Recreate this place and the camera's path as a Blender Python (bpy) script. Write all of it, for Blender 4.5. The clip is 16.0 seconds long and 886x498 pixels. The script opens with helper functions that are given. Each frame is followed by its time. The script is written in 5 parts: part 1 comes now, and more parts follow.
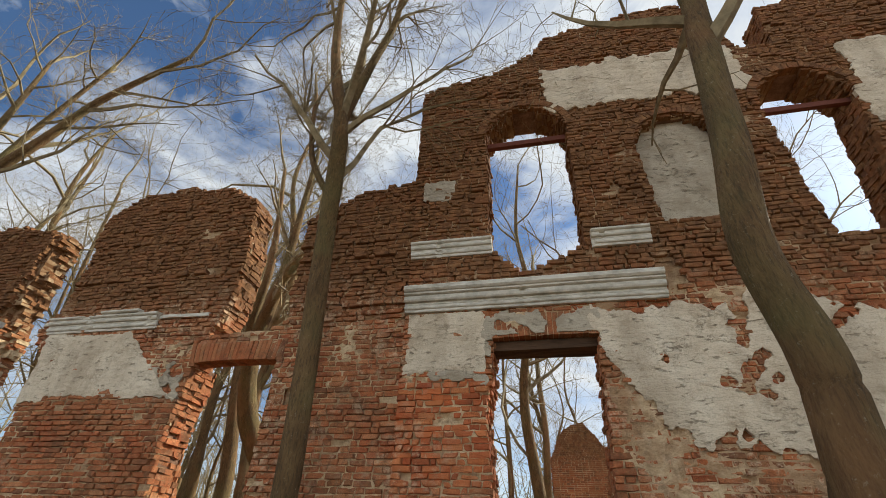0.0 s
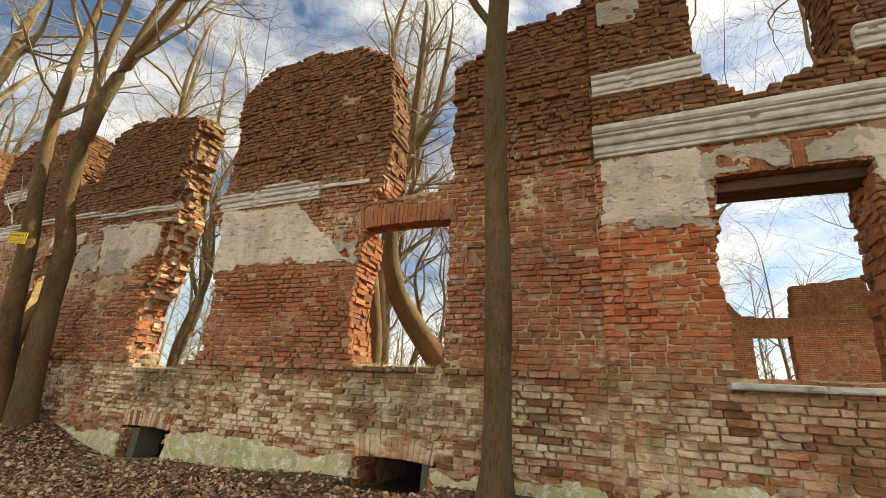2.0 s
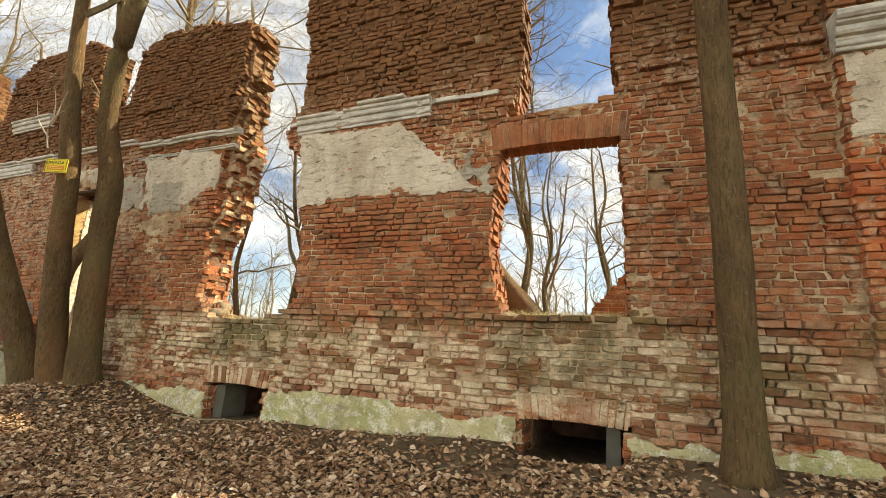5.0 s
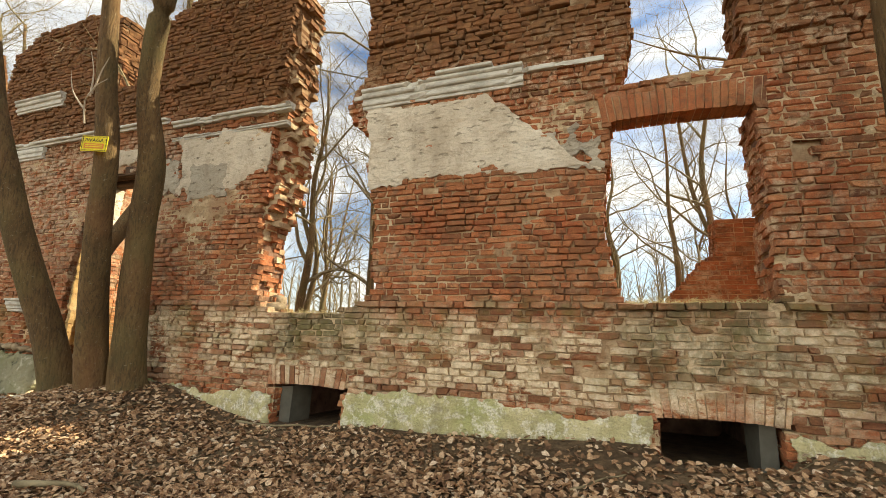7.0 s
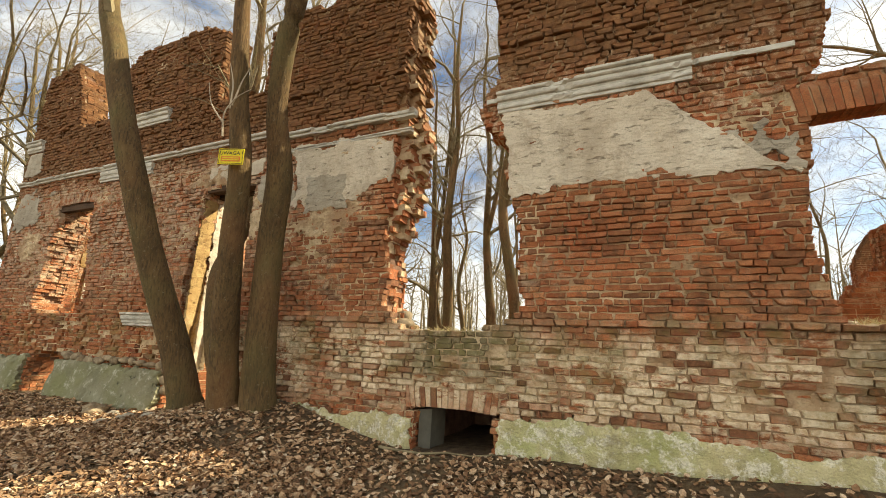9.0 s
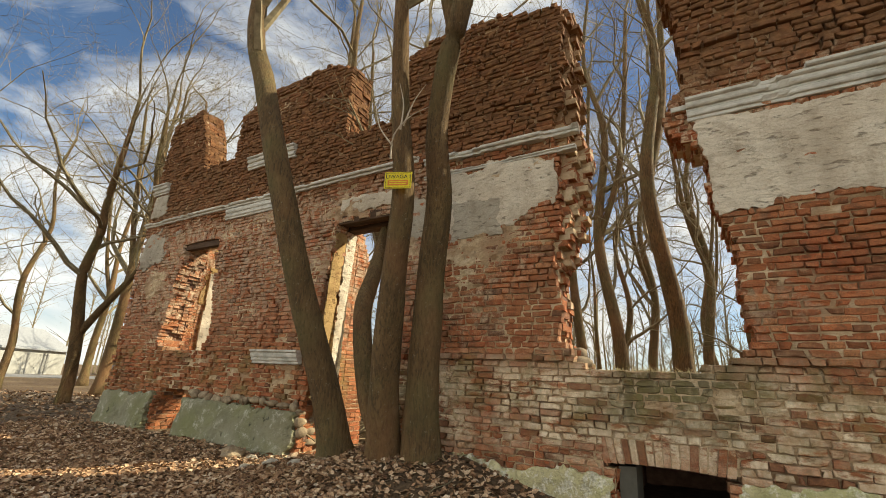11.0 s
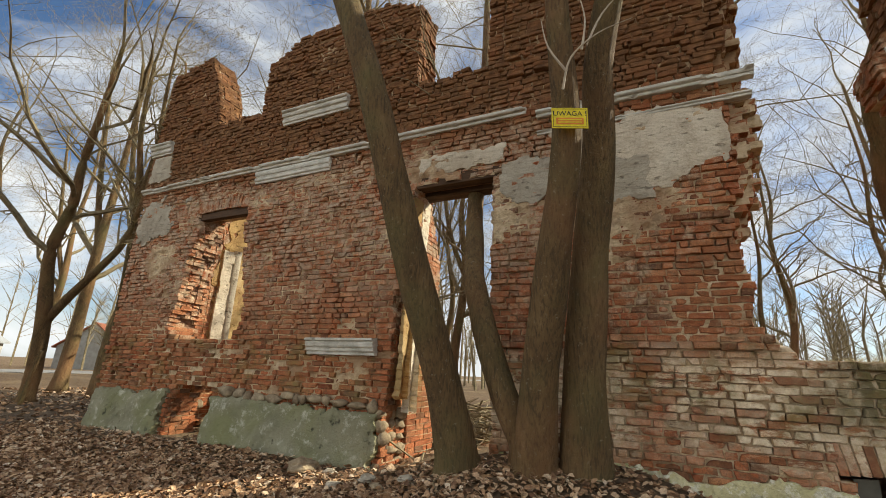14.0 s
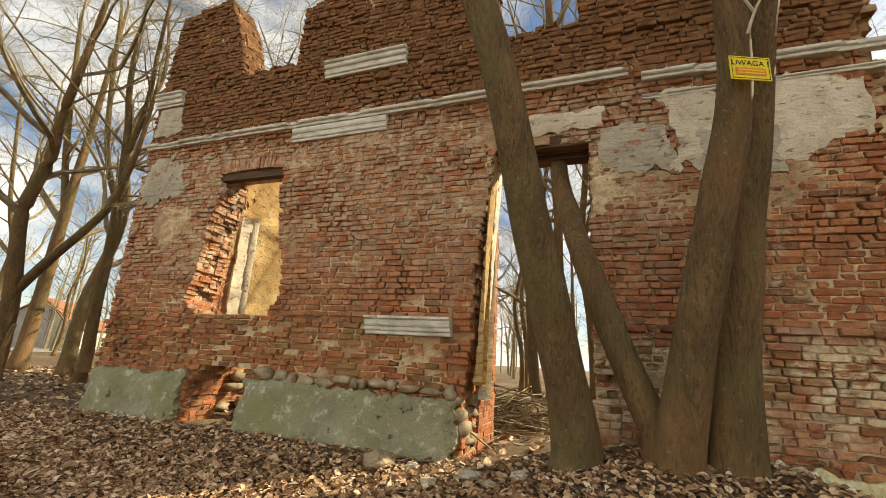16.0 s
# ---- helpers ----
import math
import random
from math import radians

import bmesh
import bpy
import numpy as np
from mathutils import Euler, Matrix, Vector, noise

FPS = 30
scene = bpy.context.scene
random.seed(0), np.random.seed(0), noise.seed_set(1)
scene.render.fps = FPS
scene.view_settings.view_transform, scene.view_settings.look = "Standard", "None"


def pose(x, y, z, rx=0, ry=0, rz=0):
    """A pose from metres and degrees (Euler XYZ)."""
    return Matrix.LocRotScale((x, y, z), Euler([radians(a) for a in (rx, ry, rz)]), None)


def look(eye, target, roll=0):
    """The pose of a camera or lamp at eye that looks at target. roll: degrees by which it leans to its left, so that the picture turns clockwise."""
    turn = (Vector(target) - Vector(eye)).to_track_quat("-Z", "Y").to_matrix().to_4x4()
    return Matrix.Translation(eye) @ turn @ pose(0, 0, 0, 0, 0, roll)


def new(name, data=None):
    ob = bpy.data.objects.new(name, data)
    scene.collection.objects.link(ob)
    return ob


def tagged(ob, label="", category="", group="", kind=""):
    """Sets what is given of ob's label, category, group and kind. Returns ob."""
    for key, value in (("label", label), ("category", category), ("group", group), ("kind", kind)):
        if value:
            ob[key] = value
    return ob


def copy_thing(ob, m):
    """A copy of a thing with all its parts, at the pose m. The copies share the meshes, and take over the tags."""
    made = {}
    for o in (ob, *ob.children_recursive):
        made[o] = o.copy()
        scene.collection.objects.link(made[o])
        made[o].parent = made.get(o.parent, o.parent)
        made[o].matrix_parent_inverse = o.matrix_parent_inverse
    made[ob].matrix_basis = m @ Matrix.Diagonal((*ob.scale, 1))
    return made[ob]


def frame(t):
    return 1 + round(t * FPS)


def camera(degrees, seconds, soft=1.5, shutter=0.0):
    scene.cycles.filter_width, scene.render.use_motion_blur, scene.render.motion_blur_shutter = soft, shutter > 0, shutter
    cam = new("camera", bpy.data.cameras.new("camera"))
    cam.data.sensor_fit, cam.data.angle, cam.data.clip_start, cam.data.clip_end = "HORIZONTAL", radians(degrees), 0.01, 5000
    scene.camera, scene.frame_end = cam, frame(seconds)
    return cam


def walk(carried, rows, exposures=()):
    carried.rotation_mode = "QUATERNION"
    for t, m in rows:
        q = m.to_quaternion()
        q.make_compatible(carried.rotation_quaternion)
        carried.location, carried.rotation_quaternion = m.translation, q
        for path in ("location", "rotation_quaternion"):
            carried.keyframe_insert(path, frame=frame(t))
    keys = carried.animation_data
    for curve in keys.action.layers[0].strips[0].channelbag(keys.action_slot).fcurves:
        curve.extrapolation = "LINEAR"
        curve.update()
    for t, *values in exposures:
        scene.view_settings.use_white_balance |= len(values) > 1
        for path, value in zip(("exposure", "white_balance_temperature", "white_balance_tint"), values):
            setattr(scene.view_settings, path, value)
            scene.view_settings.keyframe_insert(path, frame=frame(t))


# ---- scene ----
cam = camera(90.8, 16.0, soft=0.75)
PATH = [
    (0, (10.04, -5.977, 1.574), (9.668, -4.371, 2.707), 2.4),
    (0.5, (9.639, -5.784, 1.563), (9.122, -4.134, 2.568), 3.2),
    (1, (9.242, -5.728, 1.49), (8.609, -4.045, 2.366), 3.5),
    (1.5, (8.825, -5.677, 1.431), (8.107, -3.972, 2.193), 3.8),
    (2, (8.393, -5.551, 1.358), (7.631, -3.824, 2.02), 3.8),
    (2.5, (8.01, -5.477, 1.374), (7.251, -3.721, 1.959), 3.7),
    (3, (7.628, -5.464, 1.35), (6.89, -3.682, 1.878), 3.9),
    (3.5, (7.253, -5.407, 1.336), (6.526, -3.61, 1.829), 4.0),
    (4, (6.805, -5.288, 1.337), (6.073, -3.487, 1.808), 4.1),
    (4.5, (6.389, -5.257, 1.327), (5.643, -3.457, 1.774), 3.7),
    (4.7, (6.202, -5.257, 1.355), (5.46, -3.453, 1.798), 3.5),
    (6.8, (4.486, -5.217, 1.34), (3.812, -3.378, 1.744), 2.0),
    (7, (4.337, -5.216, 1.326), (3.672, -3.374, 1.729), 2.0),
    (7.5, (3.958, -5.2, 1.357), (3.32, -3.347, 1.756), 2.0),
    (8, (3.565, -5.277, 1.369), (2.919, -3.427, 1.77), 2.0),
    (8.5, (3.189, -5.34, 1.403), (2.478, -3.515, 1.81), 2.0),
    (9, (2.775, -5.378, 1.441), (1.972, -3.597, 1.868), 2.3),
    (9.5, (2.302, -5.473, 1.493), (1.408, -3.742, 1.945), 2.4),
    (10, (1.872, -5.54, 1.482), (0.893, -3.868, 1.979), 2.7),
    (12.3, (-0.115, -5.533, 1.296), (-1.097, -3.909, 1.927), 3.1),
    (12.5, (-0.288, -5.498, 1.3), (-1.253, -3.863, 1.927), 3.0),
    (13, (-0.703, -5.463, 1.287), (-1.626, -3.798, 1.899), 2.8),
    (13.5, (-1.087, -5.471, 1.336), (-1.969, -3.773, 1.919), 2.5),
    (14, (-1.512, -5.425, 1.345), (-2.35, -3.695, 1.897), 2.5),
    (14.5, (-1.955, -5.357, 1.317), (-2.741, -3.594, 1.842), 2.7),
    (15, (-2.362, -5.374, 1.271), (-3.105, -3.587, 1.777), 3.2),
    (15.5, (-2.792, -5.415, 1.265), (-3.502, -3.612, 1.763), 3.5),
    (16, (-3.255, -5.404, 1.247), (-3.951, -3.596, 1.746), 3.5),
]
walk(cam, [(t, look(eye, target, roll)) for t, eye, target, roll in PATH], [(0.0, 0.66, 6400, 3), (1.0, 0.85, 6800, 2), (3.0, 1.14, 7500, 2), (7.5, 1.27, 7400, 2), (9.5, 1.03, 7500, 2), (13.0, 0.55, 6400, 3), (14.5, 0.77, 6900, 3), (16.0, 1.04, 7700, 2)])

# ---- world, sun ----
SUN_AZ, SUN_EL = radians(47), radians(34)      # bearing from +y towards +x, height
world = bpy.data.worlds.new("sky")
scene.world = world
world.use_nodes = True
wn, wl = world.node_tree.nodes, world.node_tree.links
wn.clear()
w_out = wn.new("ShaderNodeOutputWorld")
w_bg = wn.new("ShaderNodeBackground")
w_sky = wn.new("ShaderNodeTexSky")
w_sky.sky_type, w_sky.sun_disc = "NISHITA", False
w_sky.sun_elevation, w_sky.sun_rotation = SUN_EL, SUN_AZ
w_sky.air_density, w_sky.dust_density, w_sky.ozone_density = 1.0, 0.6, 2.0
w_co = wn.new("ShaderNodeTexCoord")
w_map = wn.new("ShaderNodeMapping")
w_map.inputs["Scale"].default_value = (1.0, 1.0, 2.2)
w_n1 = wn.new("ShaderNodeTexNoise")
w_n1.inputs["Scale"].default_value, w_n1.inputs["Detail"].default_value = 2.6, 9.0
w_n1.inputs["Roughness"].default_value, w_n1.inputs["Distortion"].default_value = 0.58, 0.5
w_ramp = wn.new("ShaderNodeValToRGB")
w_ramp.color_ramp.elements[0].position, w_ramp.color_ramp.elements[1].position = 0.41, 0.62
w_mix = wn.new("ShaderNodeMix")
w_mix.data_type = "RGBA"
wl.new(w_co.outputs["Generated"], w_map.inputs["Vector"])
wl.new(w_map.outputs["Vector"], w_n1.inputs["Vector"])
wl.new(w_n1.outputs["Fac"], w_ramp.inputs["Fac"])
# haze and cloud thicken towards the horizon
w_sep = wn.new("ShaderNodeSeparateXYZ")
w_low = wn.new("ShaderNodeMapRange")
for key, value in zip(("From Min", "From Max", "To Min", "To Max"), (0.0, 0.35, 0.36, 0.0)):
    w_low.inputs[key].default_value = value
w_max = wn.new("ShaderNodeMath")
w_max.operation, w_max.use_clamp = "ADD", True
wl.new(w_co.outputs["Generated"], w_sep.inputs["Vector"])
wl.new(w_sep.outputs["Z"], w_low.inputs["Value"])
wl.new(w_ramp.outputs["Color"], w_max.inputs[0])
wl.new(w_low.outputs["Result"], w_max.inputs[1])
wl.new(w_max.outputs["Value"], w_mix.inputs["Factor"])
# clouds brighten towards -y, behind the camera, added to fill the shaded front
w_fill = wn.new("ShaderNodeMapRange")
for key, value in zip(("From Min", "From Max", "To Min", "To Max"), (-0.9, 0.5, 21.0, 9.0)):
    w_fill.inputs[key].default_value = value
w_white = wn.new("ShaderNodeCombineColor")
wl.new(w_sep.outputs["Y"], w_fill.inputs["Value"])
w_blue = wn.new("ShaderNodeMath")
w_blue.operation = "MULTIPLY"
w_blue.inputs[1].default_value = 1.05
wl.new(w_fill.outputs["Result"], w_blue.inputs[0])
wl.new(w_fill.outputs["Result"], w_white.inputs[0])
wl.new(w_fill.outputs["Result"], w_white.inputs[1])
wl.new(w_blue.outputs["Value"], w_white.inputs[2])
wl.new(w_white.outputs["Color"], w_mix.inputs["B"])
w_deep = wn.new("ShaderNodeMix")
w_deep.data_type, w_deep.blend_type = "RGBA", "MULTIPLY"
w_deep.inputs["Factor"].default_value = 1.0
w_deep.inputs["B"].default_value = (1.0, 1.14, 1.34, 1)
wl.new(w_sky.outputs["Color"], w_deep.inputs["A"])
wl.new(w_deep.outputs["Result"], w_mix.inputs["A"])
wl.new(w_mix.outputs["Result"], w_bg.inputs["Color"])
w_bg.inputs["Strength"].default_value = 0.06
wl.new(w_bg.outputs["Background"], w_out.inputs["Surface"])

sun = new("sun", bpy.data.lights.new("sun", "SUN"))
sun.data.energy, sun.data.angle, sun.data.color = 5.0, radians(0.6), (1.0, 0.93, 0.82)
to_sun = Vector((math.sin(SUN_AZ) * math.cos(SUN_EL), math.cos(SUN_AZ) * math.cos(SUN_EL), math.sin(SUN_EL)))
sun.matrix_world = look(to_sun * 60, (0, 0, 0))


# ---- materials ----
class Nodes:
    """A small builder for node materials."""

    def __init__(self, name, rough=0.9):
        self.mat = bpy.data.materials.new(name)
        self.mat.use_nodes = True
        self.t = self.mat.node_tree
        self.bsdf = self.t.nodes["Principled BSDF"]
        self.bsdf.inputs["Roughness"].default_value = rough
        self.bsdf.inputs["Specular IOR Level"].default_value = 0.25
        self.pos = self.t.nodes.new("ShaderNodeNewGeometry")

    def put(self, socket, value):
        if isinstance(value, bpy.types.NodeSocket):
            self.t.links.new(value, socket)
        else:
            socket.default_value = value

    def noise(self, scale, detail=4.0, rough=0.55, stretch=None, kind="fac"):
        v = self.pos.outputs["Position"]
        if stretch:
            m = self.t.nodes.new("ShaderNodeMapping")
            m.inputs["Scale"].default_value = stretch
            self.put(m.inputs["Vector"], v)
            v = m.outputs["Vector"]
        n = self.t.nodes.new("ShaderNodeTexNoise")
        self.put(n.inputs["Vector"], v)
        n.inputs["Scale"].default_value, n.inputs["Detail"].default_value, n.inputs["Roughness"].default_value = scale, detail, rough
        return n.outputs["Fac"]

    def ramp(self, fac, stops):
        r = self.t.nodes.new("ShaderNodeValToRGB")
        e = r.color_ramp.elements
        while len(e) < len(stops):
            e.new(0.5)
        for k, (p, c) in zip(e, stops):
            k.position = p
            k.color = (*c, 1) if isinstance(c, tuple) else (c, c, c, 1)
        self.put(r.inputs["Fac"], fac)
        return r.outputs["Color"]

    def mix(self, fac, a, b, how="MIX"):
        m = self.t.nodes.new("ShaderNodeMix")
        m.data_type, m.blend_type = "RGBA", how
        self.put(m.inputs["Factor"], fac)
        self.put(m.inputs["A"], (*a, 1) if isinstance(a, tuple) else a)
        self.put(m.inputs["B"], (*b, 1) if isinstance(b, tuple) else b)
        return m.outputs["Result"]

    def math(self, op, a, b=0.0, c=0.0):
        m = self.t.nodes.new("ShaderNodeMath")
        m.operation = op
        for s, v in zip(m.inputs, (a, b, c)):
            self.put(s, v)
        return m.outputs["Value"]

    def axis(self, n):
        s = self.t.nodes.new("ShaderNodeSeparateXYZ")
        self.put(s.inputs["Vector"], self.pos.outputs["Position"])
        return s.outputs[n]

    def between(self, v, lo0, lo1, hi0, hi1):
        a = self.t.nodes.new("ShaderNodeMapRange")
        b = self.t.nodes.new("ShaderNodeMapRange")
        for m, (p, q, x, y) in ((a, (lo0, lo1, 0, 1)), (b, (hi0, hi1, 1, 0))):
            self.put(m.inputs["Value"], v)
            for k, val in zip(("From Min", "From Max", "To Min", "To Max"), (p, q, x, y)):
                m.inputs[k].default_value = val
        return self.math("MULTIPLY", a.outputs["Result"], b.outputs["Result"])

    def finish(self, color, bump=None, strength=0.4, dist=0.01):
        self.put(self.bsdf.inputs["Base Color"], (*color, 1) if isinstance(color, tuple) else color)
        if bump is not None:
            b = self.t.nodes.new("ShaderNodeBump")
            b.inputs["Strength"].default_value, b.inputs["Distance"].default_value = strength, dist
            self.put(b.inputs["Height"], bump)
            self.put(self.bsdf.inputs["Normal"], b.outputs["Normal"])
        return self.mat


def brick_material(name, by_object):
    n = Nodes(name, 0.93)
    if by_object:
        info = n.t.nodes.new("ShaderNodeObjectInfo")
        rnd = info.outputs["Random"]
    else:
        rnd = n.pos.outputs["Random Per Island"]
    c = n.ramp(rnd, [(0.0, (0.10, 0.034, 0.018)), (0.10, (0.30, 0.068, 0.024)), (0.28, (0.52, 0.138, 0.046)), (0.45, (0.40, 0.092, 0.032)),
                     (0.6, (0.58, 0.190, 0.072)), (0.75, (0.36, 0.094, 0.036)), (0.88, (0.64, 0.270, 0.115)), (0.95, (0.24, 0.074, 0.032)), (1.0, (0.09, 0.048, 0.034))])
    mott = n.noise(16, 7, 0.7)
    c = n.mix(n.ramp(mott, [(0.47, 0.0), (0.72, 0.55)]), c, (0.66, 0.34, 0.155))
    c = n.mix(n.ramp(n.noise(0.8, 5, 0.6), [(0.42, 0.0), (0.62, 0.5)]), c, (0.36, 0.135, 0.055))
    fine = n.noise(70, 6, 0.75)
    c = n.mix(n.ramp(fine, [(0.34, 0.8), (0.52, 0.0)]), c, (0.12, 0.044, 0.020))
    grime = n.ramp(n.noise(4.8, 9, 0.78), [(0.50, 0.0), (0.60, 0.85)])
    c = n.mix(grime, c, (0.125, 0.055, 0.028))
    c = n.mix(n.ramp(n.noise(1.6, 7, 0.7), [(0.35, 0.05), (0.6, 0.30)]), c, (0.40, 0.20, 0.085))
    z, x = n.axis(2), n.axis(0)
    # fresher clay where the plaster of the projecting block has fallen away
    fresh = n.math("MULTIPLY", n.math("MULTIPLY", n.between(x, 8.05, 8.12, 9.3, 9.5), n.between(z, 1.9, 2.4, 3.5, 3.7)), n.ramp(n.noise(2.5, 5), [(0.35, 0.2), (0.6, 0.75)]))
    c = n.mix(fresh, c, n.ramp(rnd, [(0.0, (0.36, 0.068, 0.022)), (0.5, (0.58, 0.135, 0.038)), (1.0, (0.66, 0.215, 0.07))]))
    # weathered crust of the upper storeys
    crust = n.math("MULTIPLY", n.between(z, 4.4, 5.3, 40, 41), n.ramp(n.noise(2.2, 7, 0.65), [(0.3, 0.6), (0.6, 0.97)]))
    c = n.mix(crust, c, n.ramp(n.noise(9, 5), [(0.3, (0.095, 0.045, 0.019)), (0.5, (0.175, 0.086, 0.035)), (0.75, (0.31, 0.160, 0.065))]))
    # limewash left on the base courses
    lime = n.math("MULTIPLY", n.between(z, 0.45, 0.8, 1.5, 1.85), n.ramp(n.noise(2.6, 9, 0.74, (0.6, 1, 1.5)), [(0.43, 0.0), (0.49, 0.95)]))
    lime = n.math("MULTIPLY", lime, n.ramp(n.noise(0.7, 4, 0.6), [(0.36, 0.25), (0.48, 1.0)]))
    lime = n.math("MULTIPLY", lime, n.ramp(rnd, [(0.0, 0.0), (0.16, 0.25), (0.3, 1.0)]))
    lime = n.math("MULTIPLY", lime, n.between(x, -3.6, -3.3, 8.0, 12.0))
    c = n.mix(lime, c, n.ramp(mott, [(0.35, (0.62, 0.43, 0.23)), (0.62, (0.92, 0.76, 0.52))]))
    # thin skim of old plaster rubbed over the faces
    skim = n.ramp(n.noise(5.5, 9, 0.78), [(0.50, 0.0), (0.60, 0.8)])
    skim = n.math("MULTIPLY", skim, n.ramp(n.noise(0.55, 4, 0.6), [(0.46, 0.0), (0.60, 1.0)]))
    c = n.mix(n.math("MULTIPLY", skim, n.between(z, 1.6, 2.0, 4.9, 5.6)), c, (0.66, 0.50, 0.32))
    left = n.math("MULTIPLY", n.ramp(n.noise(4.5, 9, 0.78), [(0.45, 0.0), (0.56, 0.72)]), n.math("MULTIPLY", n.between(z, 1.9, 3.2, 4.6, 4.9), n.between(x, -30, -29, -2.6, -2.2)))
    c = n.mix(left, c, (0.52, 0.40, 0.265))
    # dark run-off stains below the two gaps
    wet = n.math("ADD", n.between(x, -0.4, 0.1, 1.1, 1.7), n.between(x, 4.4, 4.9, 5.9, 6.6))
    wet = n.math("MULTIPLY", n.math("MULTIPLY", wet, n.between(z, 0.75, 1.15, 1.8, 1.9)), n.ramp(n.noise(3.0, 8, 0.72, (1, 1, 0.6)), [(0.36, 0.0), (0.56, 0.9)]))
    c = n.mix(wet, c, (0.125, 0.098, 0.042))
    # green film on damp brick under the gaps
    moss = n.math("MULTIPLY", n.ramp(n.noise(1.9, 7, 0.7), [(0.48, 0.0), (0.62, 0.65)]), n.between(z, 0.7, 1.1, 1.7, 1.9))
    c = n.mix(moss, c, (0.20, 0.165, 0.055))
    return n.finish(c, n.math("ADD", fine, n.math("MULTIPLY", mott, 1.6)), 0.9, 0.016)


M_BRICK = brick_material("old_brick", False)
M_BRICK_PIECE = brick_material("old_brick_single", True)

n = Nodes("lime_mortar", 0.97)
c = n.ramp(n.noise(9, 6, 0.7), [(0.3, (0.42, 0.275, 0.145)), (0.5, (0.62, 0.46, 0.27)), (0.75, (0.77, 0.62, 0.41))])
c = n.mix(n.ramp(n.noise(1.1, 5), [(0.45, 0.0), (0.60, 0.75)]), c, (0.34, 0.19, 0.095))
c = n.mix(n.ramp(n.noise(5.5, 8, 0.75), [(0.52, 0.0), (0.62, 0.6)]), c, (0.25, 0.165, 0.095))
crust = n.math("MULTIPLY", n.between(n.axis(2), 4.5, 5.3, 40, 41), n.ramp(n.noise(1.3, 5, 0.6), [(0.42, 0.85), (0.58, 0.2)]))
c = n.mix(crust, c, (0.22, 0.115, 0.052))
M_MORTAR = n.finish(c, n.math("ADD", n.noise(60, 5, 0.7), n.noise(14, 6, 0.7)), 0.9, 0.02)

n = Nodes("core_rubble", 0.97)
c = n.ramp(n.noise(6, 6, 0.7), [(0.3, (0.12, 0.06, 0.035)), (0.7, (0.33, 0.19, 0.12))])
M_CORE = n.finish(c, n.noise(12, 6, 0.7), 1.0, 0.05)

def plaster_material(name, tones, stain, pits):
    """Hand-trowelled lime plaster: uneven tone, stains, hairline cracks, dents and pits."""
    n = Nodes(name, 0.95)
    c = n.ramp(n.noise(1.5, 7, 0.65), list(zip((0.3, 0.55, 0.78), tones)))
    c = n.mix(n.ramp(n.noise(3.6, 9, 0.75), [(0.50, 0.0), (0.63, 0.6)]), c, stain)
    c = n.mix(n.ramp(n.noise(0.9, 5, 0.6, (1.6, 1, 0.5)), [(0.48, 0.0), (0.66, 0.5)]), c, tuple(0.8 * v for v in stain))
    c = n.mix(n.ramp(n.noise(55, 5, 0.7), [(0.34, 0.35), (0.5, 0.0)]), c, tuple(0.7 * v for v in stain))
    line = n.ramp(n.noise(2.1, 8, 0.66, (1, 1, 1.7)), [(0.487, 0.0), (0.498, 1.0), (0.502, 1.0), (0.513, 0.0)])
    line = n.math("MULTIPLY", line, n.ramp(n.noise(1.3, 3), [(0.5, 0.0), (0.62, 0.55)]))
    c = n.mix(line, c, tuple(0.6 * v for v in stain))
    dent = n.ramp(n.noise(7.5, 5, 0.6, (0.75, 1, 1.9)), [(0.33, pits), (0.40, 0.0)])
    # shade of the sunken dents painted into the colour
    c = n.mix(n.math("MULTIPLY", dent, 0.7), c, tuple(0.55 * v for v in stain))
    hgt = n.math("ADD", n.noise(3.2, 8, 0.64, (0.7, 1, 1.6)), n.math("MULTIPLY", n.noise(30, 5, 0.65), 0.14))
    hgt = n.math("SUBTRACT", hgt, n.math("MULTIPLY", n.math("ADD", dent, line), 0.22))
    return n.finish(c, hgt, 0.85, 0.075)


M_PLASTER = plaster_material("old_plaster", ((0.56, 0.46, 0.32), (0.68, 0.58, 0.425), (0.76, 0.67, 0.51)), (0.40, 0.305, 0.20), 1.0)
M_PLASTER_GREY = plaster_material("grey_plaster", ((0.38, 0.32, 0.225), (0.49, 0.42, 0.31), (0.58, 0.51, 0.385)), (0.29, 0.23, 0.155), 1.0)
M_PLASTER_OCHRE = plaster_material("ochre_room_plaster", ((0.33, 0.20, 0.075), (0.47, 0.31, 0.125), (0.62, 0.48, 0.27)), (0.25, 0.125, 0.05), 0.9)

n = Nodes("mossy_plinth_render", 0.95)
c = n.ramp(n.noise(2.0, 7, 0.65), [(0.3, (0.38, 0.32, 0.15)), (0.55, (0.56, 0.48, 0.25)), (0.75, (0.70, 0.60, 0.36))])
c = n.mix(n.ramp(n.noise(1.1, 5, 0.6), [(0.45, 0.0), (0.68, 0.7)]), c, (0.36, 0.37, 0.13))
c = n.mix(n.ramp(n.noise(7, 8, 0.75), [(0.50, 0.0), (0.60, 0.75)]), c, (0.84, 0.78, 0.62))
c = n.mix(n.ramp(n.noise(3.4, 7, 0.7), [(0.54, 0.0), (0.66, 0.7)]), c, (0.26, 0.215, 0.12))
c = n.mix(n.ramp(n.noise(35, 5, 0.7), [(0.3, 0.5), (0.5, 0.0)]), c, (0.22, 0.19, 0.12))
